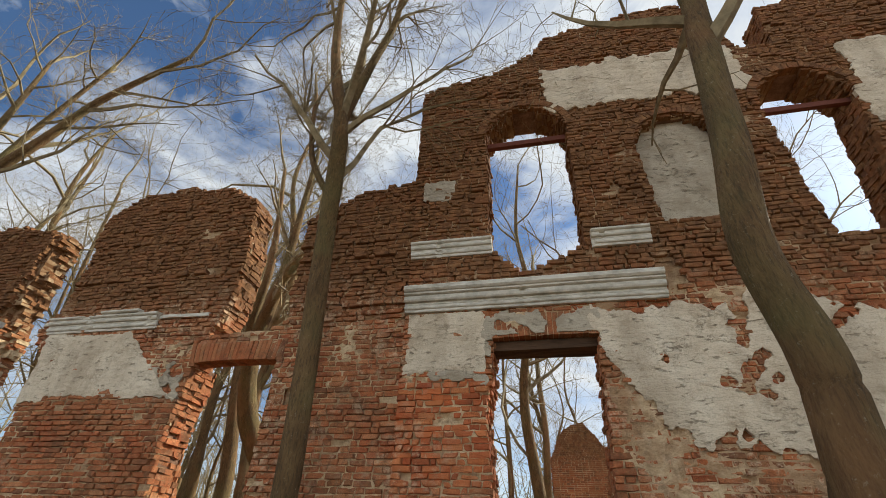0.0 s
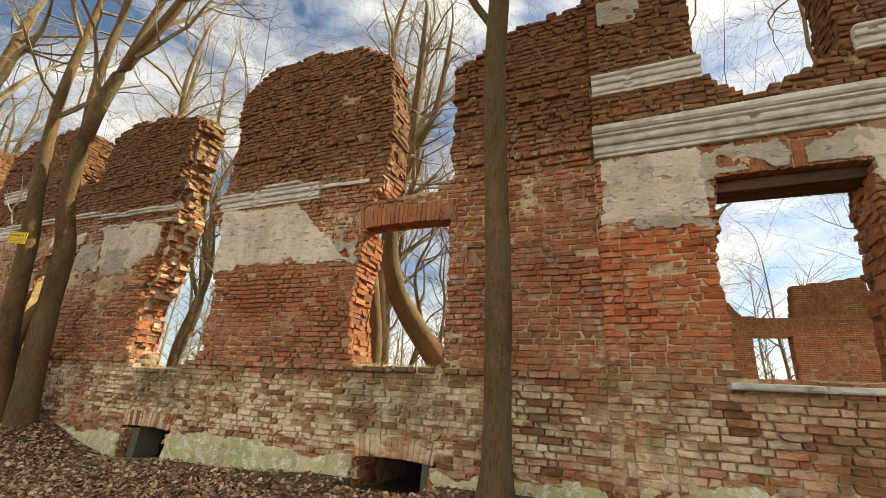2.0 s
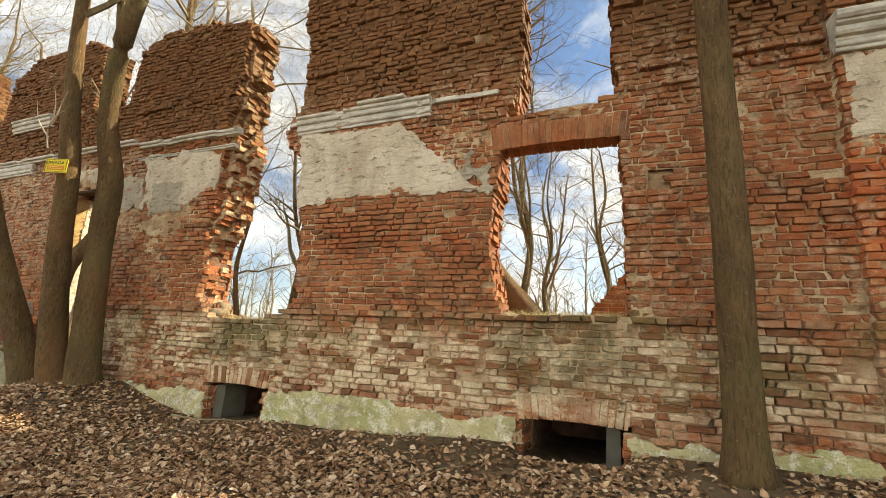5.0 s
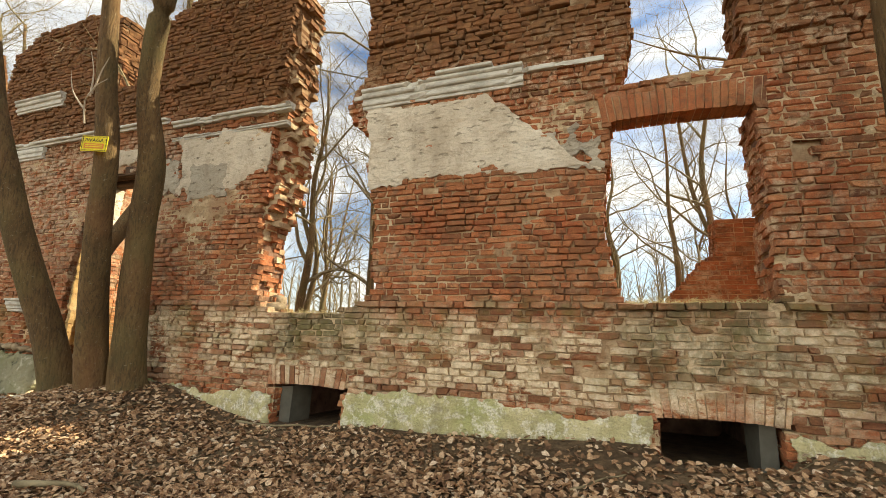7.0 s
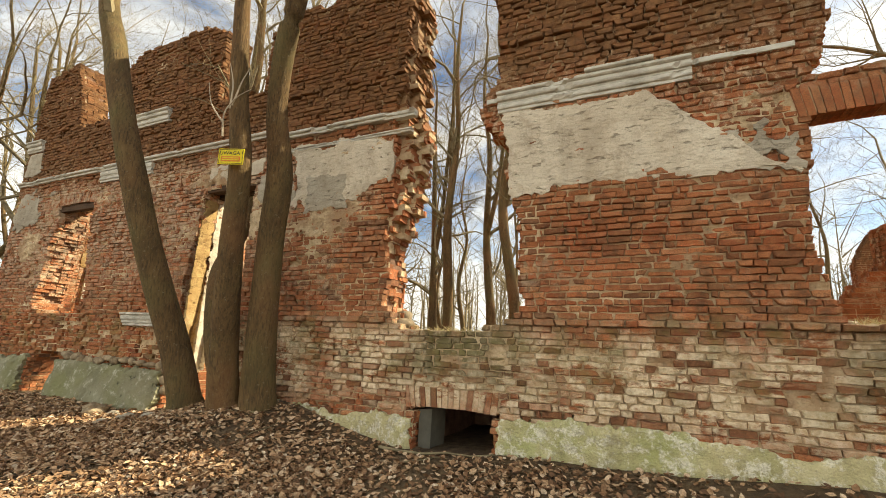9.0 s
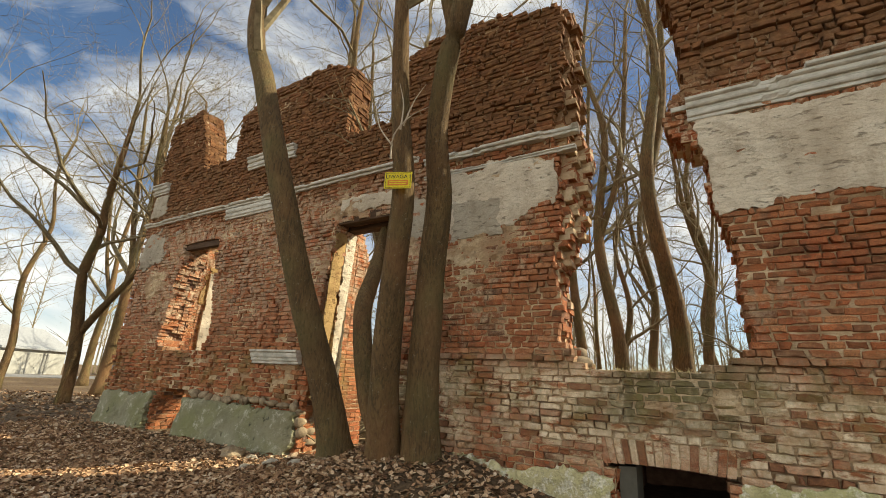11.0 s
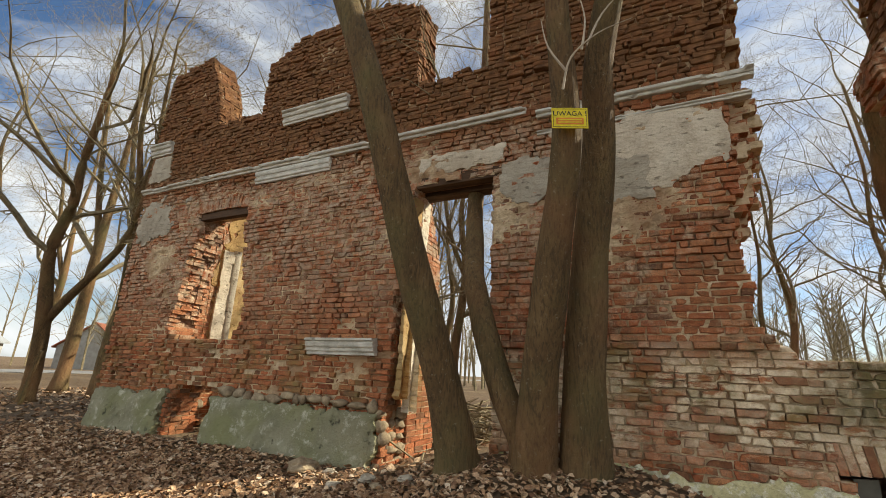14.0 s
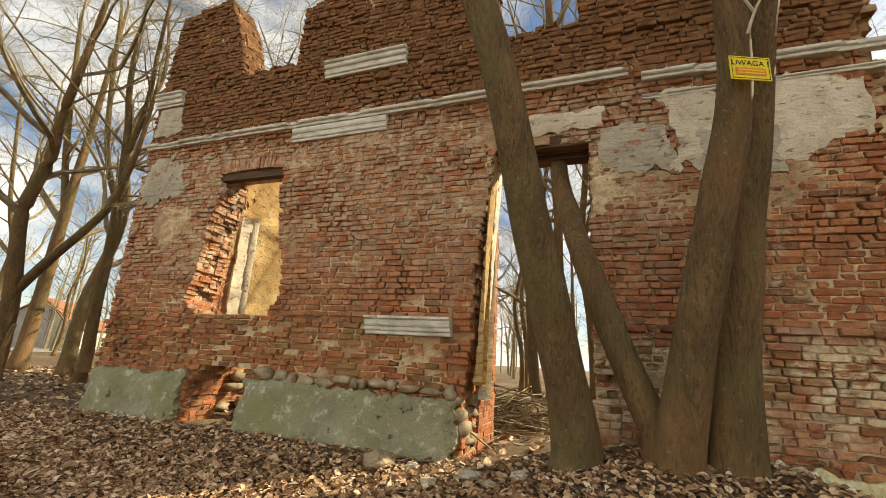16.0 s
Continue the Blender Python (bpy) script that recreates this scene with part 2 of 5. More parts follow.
M_PLINTH = n.finish(c, n.math("ADD", n.noise(5, 6, 0.7), n.math("MULTIPLY", n.noise(40, 5), 0.3)), 0.9, 0.04)

n = Nodes("grey_concrete_render", 0.95)
c = n.ramp(n.noise(1.8, 7, 0.65), [(0.3, (0.17, 0.155, 0.085)), (0.6, (0.29, 0.265, 0.165)), (0.8, (0.40, 0.37, 0.25))])
c = n.mix(n.ramp(n.noise(1.2, 5), [(0.45, 0.0), (0.68, 0.7)]), c, (0.23, 0.225, 0.09))
c = n.mix(n.ramp(n.noise(5, 8, 0.75), [(0.54, 0.0), (0.64, 0.6)]), c, (0.62, 0.57, 0.44))
pit = n.ramp(n.noise(5.0, 5, 0.6), [(0.30, 1.0), (0.36, 0.0)])
# pits coloured near black, their inner shade painted in
c = n.mix(n.math("MULTIPLY", pit, 0.8), c, (0.06, 0.055, 0.035))
M_CONCRETE = n.finish(c, n.math("SUBTRACT", n.math("ADD", n.noise(4, 8, 0.72), n.math("MULTIPLY", n.noise(50, 4), 0.25)), n.math("MULTIPLY", pit, 0.5)), 1.0, 0.06)

n = Nodes("fieldstone", 0.9)
c = n.ramp(n.noise(7, 7, 0.65), [(0.3, (0.15, 0.105, 0.06)), (0.55, (0.32, 0.24, 0.145)), (0.8, (0.56, 0.45, 0.28))])
M_STONE = n.finish(c, n.noise(30, 6, 0.7), 0.8, 0.015)

n = Nodes("weathered_moulding", 0.9)
c = n.ramp(n.noise(5, 6, 0.65, (1, 1, 3)), [(0.3, (0.42, 0.38, 0.30)), (0.55, (0.62, 0.58, 0.48)), (0.8, (0.70, 0.67, 0.57))])
c = n.mix(n.ramp(n.noise(2.3, 6, 0.7), [(0.5, 0.0), (0.66, 0.6)]), c, (0.27, 0.245, 0.18))
M_MOULD = n.finish(c, n.noise(35, 5, 0.7), 0.6, 0.012)

n = Nodes("bark", 0.92)
ridge = n.noise(42, 6, 0.7, (1, 1, 0.16))
c = n.ramp(n.noise(6, 7, 0.7, (1, 1, 0.3)), [(0.3, (0.108, 0.064, 0.027)), (0.55, (0.195, 0.120, 0.050)), (0.8, (0.29, 0.185, 0.084))])
c = n.mix(n.ramp(ridge, [(0.36, 0.75), (0.52, 0.0)]), c, (0.055, 0.036, 0.018))
c = n.mix(n.ramp(n.noise(1.1, 5), [(0.45, 0.0), (0.66, 0.55)]), c, (0.15, 0.135, 0.050))
c = n.mix(n.ramp(n.noise(0.8, 4, 0.6, (1, 1, 0.5)), [(0.5, 0.0), (0.66, 0.5)]), c, (0.30, 0.145, 0.062))
c = n.mix(n.ramp(n.noise(22, 6, 0.75), [(0.60, 0.0), (0.68, 0.55)]), c, (0.40, 0.34, 0.23))
M_BARK = n.finish(c, n.math("ADD", n.math("MULTIPLY", ridge, 1.2), n.noise(4, 6, 0.7)), 0.9, 0.05)

n = Nodes("branch_bark", 0.9)
c = n.ramp(n.noise(6, 5, 0.6), [(0.3, (0.13, 0.098, 0.052)), (0.7, (0.33, 0.26, 0.145))])
M_BRANCH = n.finish(c, n.noise(40, 4), 0.5, 0.01)

n = Nodes("forest_soil", 1.0)
c = n.ramp(n.noise(7, 8, 0.7), [(0.3, (0.065, 0.040, 0.022)), (0.55, (0.165, 0.105, 0.055)), (0.8, (0.31, 0.205, 0.115))])
c = n.mix(n.ramp(n.noise(0.25, 4), [(0.5, 0.0), (0.75, 0.45)]), c, (0.36, 0.26, 0.14))
M_SOIL = n.finish(c, n.math("ADD", n.noise(22, 8, 0.75), n.math("MULTIPLY", n.noise(4, 4), 0.8)), 1.0, 0.06)

n = Nodes("dead_leaf", 0.8)
c = n.ramp(n.pos.outputs["Random Per Island"], [(0.0, (0.14, 0.07, 0.035)), (0.3, (0.32, 0.175, 0.085)), (0.6, (0.50, 0.305, 0.16)), (0.88, (0.64, 0.44, 0.26)), (1.0, (0.76, 0.60, 0.41))])
M_LEAF = n.finish(n.mix(n.ramp(n.noise(60, 3), [(0.4, 0.35), (0.6, 0.0)]), c, (0.09, 0.05, 0.03)))

n = Nodes("rotten_beam", 0.95)
M_BEAM = n.finish(n.ramp(n.noise(12, 6, 0.7, (0.15, 1, 1)), [(0.3, (0.035, 0.022, 0.014)), (0.7, (0.13, 0.075, 0.042))]), n.noise(25, 5, 0.7, (0.1, 1, 1)), 0.8, 0.02)


def plain(name, color, rough=0.7, grain=20):
    n = Nodes(name, rough)
    dark = tuple(v * 0.72 for v in color)
    return n.finish(n.ramp(n.noise(grain, 5), [(0.3, dark), (0.7, color)]), n.noise(grain * 3, 4), 0.2, 0.005)


# ---- mesh helpers ----
class Acc:
    """Collects boxes and tubes into one mesh."""

    def __init__(self):
        self.v, self.f = [], []

    def box(self, x0, x1, y0, y1, z0, z1, j=0.0):
        k = len(self.v)
        r = random.uniform
        for x, y, z in ((x0, y0, z0), (x1, y0, z0), (x1, y1, z0), (x0, y1, z0), (x0, y0, z1), (x1, y0, z1), (x1, y1, z1), (x0, y1, z1)):
            self.v.append((x + r(-j, j), y + r(-j, j), z + r(-j, j)))
        self.f += [(k, k + 1, k + 5, k + 4), (k + 1, k + 2, k + 6, k + 5), (k + 2, k + 3, k + 7, k + 6), (k + 3, k, k + 4, k + 7), (k + 4, k + 5, k + 6, k + 7), (k + 3, k + 2, k + 1, k)]

    def brick(self, x0, x1, y0, y1, z0, z1, j):
        """A worn brick: uneven outline, chipped corners, rounded arrises and a dished or bulging face."""
        k, r = len(self.v), random.uniform
        w, h = x1 - x0, z1 - z0
        dep, tx, tz = r(0.006, 0.020), r(-0.009, 0.009), r(-0.006, 0.006)
        ring = []
        for u, v in ((0.0, 0.0), (0.33, 0.0), (0.67, 0.0), (1.0, 0.0), (1.0, 1.0), (0.67, 1.0), (0.33, 1.0), (0.0, 1.0)):
            corner = u in (0.0, 1.0)
            chip = r(0.0, 0.006) + (r(0.010, 0.026) if corner and random.random() < 0.18 else 0.0)
            ring.append((x0 + u * w + r(-j, j) + (chip if u == 0 else -chip if u == 1 else 0.0) + (0 if corner else r(-0.02, 0.02)),
                         z0 + v * h + r(-j, j) * 0.75 + (chip * 0.5 if v == 0 else -chip * 0.5), u, v))
        for inset, y in ((r(0.003, 0.012), y0), (0.0, y0 + dep), (-0.002, y1)):
            for x, z, u, v in ring:
                lean = (tx * (2 * u - 1) + tz * (2 * v - 1) + r(-j, j) * 0.6) if y < y1 else 0.0
                self.v.append((x + inset * (1 - 2 * u), y + lean, z + inset * (1 - 2 * v)))
        self.v.append((x0 + w * r(0.35, 0.65), y0 + r(-0.007, 0.006), z0 + h * r(0.35, 0.65)))
        for a in range(8):
            b = (a + 1) % 8
            self.f.append((k + a, k + b, k + 24))
            for q in (k, k + 8):
                self.f.append((q + b, q + a, q + 8 + a, q + 8 + b))

    def tube(self, pts, radii, sides=6, cap=True, wob=0.0):
        k, n = len(self.v), len(pts)
        up = Vector((0.31, 0.2, 0.93))
        for i, p in enumerate(pts):
            d = (pts[min(i + 1, n - 1)] - pts[max(i - 1, 0)]).normalized()
            a = d.cross(up if abs(d.dot(up)) < 0.95 else Vector((1, 0, 0))).normalized()
            b = d.cross(a)
            for s in range(sides):
                w = 2 * math.pi * s / sides
                q = radii[i] * (1 + (wob * noise.noise(p * 1.3 + Vector((math.cos(w), math.sin(w), 0)) * 1.5) if wob else 0))
                self.v.append(p + (a * math.cos(w) + b * math.sin(w)) * q)
        for i in range(n - 1):
            for s in range(sides):
                t = (s + 1) % sides
                self.f.append((k + i * sides + s, k + i * sides + t, k + (i + 1) * sides + t, k + (i + 1) * sides + s))
        if cap:
            self.f.append(tuple(k + (n - 1) * sides + s for s in range(sides)))
            self.f.append(tuple(k + sides - 1 - s for s in range(sides)))

    def mesh(self, name, mat, smooth=False):
        me = bpy.data.meshes.new(name)
        me.from_pydata(self.v, [], self.f)
        me.materials.append(mat)
        if smooth:
            me.polygons.foreach_set("use_smooth", [True] * len(me.polygons))
        return me

    def part(self, name, mat, parent=None, label="", kind="", smooth=False):
        ob = new(name, self.mesh(name, mat, smooth))
        ob.parent = parent
        return tagged(ob, label=label, kind=kind)


def lerp(poly, v):
    return float(np.interp(v, [p[0] for p in poly], [p[1] for p in poly]))


def ground_z(x, y):
    """Soil banked up against the wall, a mound round the clump of trees, a level wood beyond."""
    near = lerp(((-14, 0.10), (-10, 0.12), (-5, 0.12), (-3.0, 0.46), (-1.8, 0.46), (-0.2, 0.13), (1.2, 0.18), (4.5, 0.34), (8, 0.42), (12, 0.46), (18, 0.5)), x)
    far = -0.12
    k = min(max((-y) / 2.6, 0), 1) if y < 0 else min(y / 5, 1) * 0.4
    k = k * k * (3 - 2 * k)
    z = near * (1 - k) + far * k
    fade = math.exp(-((x + 2.7) / 1.3) ** 2 - ((y + 0.7) / 0.9) ** 2)
    z += 0.10 * fade
    for cx, deep in ((5.42, 0.24), (0.55, 0.05)):      # hollows dug before the cellar openings
        side = min(max((0.66 - abs(x - cx)) / 0.24, 0.0), 1.0)
        out = min(max((y + 0.55) / 0.45, 0.0), 1.0)
        z -= deep * side * side * (3 - 2 * side) * out
    z += 0.05 * noise.noise(Vector((x * 0.5, y * 0.5, 0))) + 0.02 * noise.noise(Vector((x * 2, y * 2, 3)))
    return z


# ---- the brick front: courses, openings, broken top ----
COURSE, T = 0.081, 0.62
TOP = ((-11.8, 6.6), (-11.7, 8.2), (-10.45, 8.4), (-10.0, 7.6), (-9.7, 6.7), (-9.65, 6.38), (-8.42, 6.38), (-8.38, 7.5), (-7.5, 7.95), (-5.5, 8.0),
       (-4.76, 7.7), (-4.72, 6.07), (-3.52, 6.0), (-3.48, 7.35), (-2.8, 7.55), (-1.4, 7.5), (-0.2, 7.2), (0.15, 6.7), (0.6, 7.0), (0.9, 7.45), (1.3, 7.8),
       (2.0, 8.1), (3.85, 7.95), (4.65, 7.5), (5.2, 7.0), (5.93, 6.85), (7.04, 7.3), (8.05, 7.55), (8.06, 10.1), (9.75, 10.45), (10.6, 11.0), (10.85, 11.5),
       (13.8, 12.0), (14.3, 11.0), (14.5, 10.0), (15.1, 9.95), (15.2, 11.3), (17.6, 11.6))
# each opening: bottom, top, left edge and right edge by height, how ragged its sides are
OPENINGS = (
    (1.60, 99, ((1.6, -0.14), (1.76, -0.34), (2.0, -0.52), (2.7, -0.58), (3.3, -0.56), (4.05, -0.50), (4.6, -0.52), (5.1, -0.56), (5.5, -0.40), (6.5, -0.32), (7.1, -0.36)),
     ((1.6, 0.85), (1.70, 0.95), (1.72, 1.2), (1.86, 1.42), (2.0, 1.5), (3.0, 1.36), (3.5, 1.24), (4.05, 1.24), (4.3, 1.18), (4.5, 0.92), (4.75, 0.84), (5.0, 0.94), (5.2, 1.1), (6.6, 1.05), (7.4, 0.9)), 0.07),
    (1.78, 3.95, ((1.78, 4.62), (2.6, 4.42), (3.4, 4.5), (3.95, 4.55)), ((1.78, 6.06), (3.95, 6.0)), 0.03),
    (4.42, 99, ((4.4, 4.55), (4.7, 4.72), (5.2, 4.84), (5.8, 4.88), (6.6, 4.78), (7.5, 4.6)), ((4.4, 5.75), (4.5, 5.78), (4.6, 6.02), (5.8, 5.96), (6.9, 5.93)), 0.05),
    (1.80, 4.08, ((1.8, 9.42), (3.0, 9.38), (4.1, 9.48)), ((1.8, 10.80), (4.1, 10.88)), 0.03),
    (5.18, 5.62, ((5.18, 9.95), (5.62, 9.55)), ((5.18, 10.15), (5.62, 10.9)), 0.06),
    (5.62, 8.4, ((5.6, 9.48), (8.4, 9.48)), ((5.6, 10.97), (8.4, 10.97)), 0.02),
    (8.4, 9.1, ((8.4, 9.48), (8.7, 9.6), (8.95, 9.85), (9.1, 10.15)), ((8.4, 10.97), (8.7, 10.85), (8.95, 10.6), (9.1, 10.3)), 0.01),
    (5.4, 8.4, ((5.4, 14.35), (8.4, 14.35)), ((5.4, 15.35), (8.4, 15.75)), 0.04),
    (8.4, 9.1, ((8.4, 14.35), (8.8, 14.55), (9.1, 14.95)), ((8.4, 15.75), (8.8, 15.55), (9.1, 15.15)), 0.01),
    (5.95, 7.7, ((5.9, 12.2), (7.7, 12.12)), ((5.9, 13.35), (7.7, 13.5)), 0.02),
    (7.7, 8.3, ((7.7, 12.12), (8.05, 12.3), (8.3, 12.7)), ((7.7, 13.5), (8.05, 13.3), (8.3, 12.95)), 0.01),
    (-1, 4.14, ((-1, -4.9), (0.9, -4.95), (1.6, -4.86), (2.5, -4.85), (4.2, -4.62)), ((-1, -3.42), (4.2, -3.42)), 0.02),
    (1.80, 4.28, ((1.8, -9.72), (2.1, -9.95), (2.9, -9.78), (3.5, -9.74), (3.8, -9.6), (4.3, -9.68)), ((1.8, -8.15), (2.1, -7.98), (2.6, -8.05), (3.4, -8.3), (4.3, -8.36)), 0.05),
    (-1, 0.96, ((-1, -9.52), (0.7, -9.5), (0.96, -9.3)), ((-1, -8.46), (0.7, -8.42), (0.96, -8.5)), 0.04),
    (-1, 0.62, ((-1, 0.03), (1, 0.03)), ((-1, 1.08), (1, 1.08)), 0.01),
    (-1, 0.60, ((-1, 4.90), (1, 4.90)), ((-1, 5.93), (1, 5.93)), 0.01),
)
# how far the torn left side of the first gap slants out towards the rear
SLANT = ((1.6, 0.0), (2.6, 0.0), (2.9, 0.08), (3.3, 0.24), (3.7, 0.24), (4.2, 0.34), (4.6, 0.42), (5.0, 0.36), (5.4, 0.22), (6.2, 0.16), (7.2, 0.14))
# flat and segmental arches of upright bricks: left, right, underside, height
ARCHES = ((-0.1, 1.16, 0.62, 0.26), (4.84, 6.0, 0.60, 0.26), (4.45, 6.12, 3.95, 0.36), (9.38, 11.0, 4.08, 0.34), (-9.7, -8.3, 4.28, 0.30))
LEDGES = ((-3.42, 8.1, 1.74, 0.06, 1), (-3.42, 0.0, 5.72, 0.04, 1), (0.9, 4.85, 5.72, 0.04, 1), (5.95, 8.12, 5.80, 0.05, 1), (5.95, 8.12, 6.12, 0.03, 1), (5.95, 8.12, 4.86, 0.05, 1), (5.95, 8.12, 4.62, 0.03, 1))
RISALIT = 8.12


def face_y(x):
    """The right-hand block stands a little proud of the rest."""
    return -0.09 if x > RISALIT else 0.0


def spans_at(z, seed):
    """The solid stretches of the front at a height, with worn ends."""
    xs = np.arange(-11.8, 17.6, 0.02)
    tops = np.interp(xs, [p[0] for p in TOP], [p[1] for p in TOP])
    rough = np.array([0.10 * noise.noise(Vector((x * 1.7, 7.7, 0))) + 0.07 * noise.noise(Vector((x * 6, 1.7, 0))) for x in xs[::5]])
    ok = tops + np.repeat(rough, 5)[: len(xs)] > z
    for lo, hi, left, right, rag in OPENINGS:
        if lo <= z < hi:
            r = random.Random(seed * 31 + int(lo * 100))
            a = rag * (1.6 * noise.noise(Vector((lo, 3.1, z * 3.2))) + r.uniform(-0.3, 0.3))
            b = rag * (1.6 * noise.noise(Vector((lo, 9.7, z * 3.2))) + r.uniform(-0.3, 0.3))
            ok &= ~((xs > lerp(left, z) + a) & (xs < lerp(right, z) + b))
    for a, b, z0, h in ARCHES:
        if z0 - 0.01 <= z < z0 + h:
            ok &= ~((xs > a) & (xs < b))
    corner = -11.8 + 0.06 * noise.noise(Vector((0, 0, z * 2)))
    ok &= xs > corner
    edge = np.flatnonzero(np.diff(np.r_[0, ok.astype(int), 0]))
    return [(float(xs[a]), float(xs[b - 1])) for a, b in zip(edge[::2], edge[1::2]) if xs[b - 1] - xs[a] > 0.12]


def in_arch(x, z):
    return any(a <= x <= b and z0 - 0.01 <= z < z0 + h for a, b, z0, h in ARCHES)


def worn(x, z):
    """How deep the face has weathered there."""
    v = noise.noise(Vector((x * 0.55, z * 0.75, 5.5)))
    d = 0.022 * max(v, 0) + 0.010 * noise.noise(Vector((x * 2.5, z * 2.5, 1.0)))
    if -9.9 < x < -4.9 and 0.85 < z < 1.75:
        d += 0.05 + 0.04 * noise.noise(Vector((x * 1.5, z * 3, 9)))
    return d


# a stretch of the pier nearest the path, whose bricks are single pieces
PIECE_X, PIECE_Z = (1.75, 3.95), (1.85, 3.25)
pieces = []
bricks, mortar, core, back = Acc(), Acc(), Acc(), Acc()
# the bed of mortar is one sheet: its depth is set brick by brick, then smeared and roughened
GX, GZ = 0.03, COURSE / 3
bed = np.full((int(29.6 / GX), int(12.7 / GZ)), np.nan)
bed_x = lambda x: min(max(int(round((x + 11.9) / GX)), 0), bed.shape[0] - 1)
bed_z = lambda z: min(max(int(round((z + 0.4) / GZ)), 0), bed.shape[1] - 1)


def value_noise(x, z, seed, octaves=4):
    """Smooth random field over whole arrays of places."""
    table = np.random.default_rng(seed).random((64, 64))
    total, size, weight = 0.0, 1.0, 0.0
    for k in range(octaves):
        u, v = x * 2 ** k + 7.3 * k, z * 2 ** k + 3.1 * k
        i, j = np.floor(u).astype(int), np.floor(v).astype(int)
        fu, fv = u - i, v - j
        fu, fv = fu * fu * (3 - 2 * fu), fv * fv * (3 - 2 * fv)
        t = lambda a, b: table[(i + a) % 64, (j + b) % 64]
        total = total + size * ((t(0, 0) * (1 - fu) + t(1, 0) * fu) * (1 - fv) + (t(0, 1) * (1 - fu) + t(1, 1) * fu) * fv)
        weight, size = weight + size, size * 0.55
    return total / weight


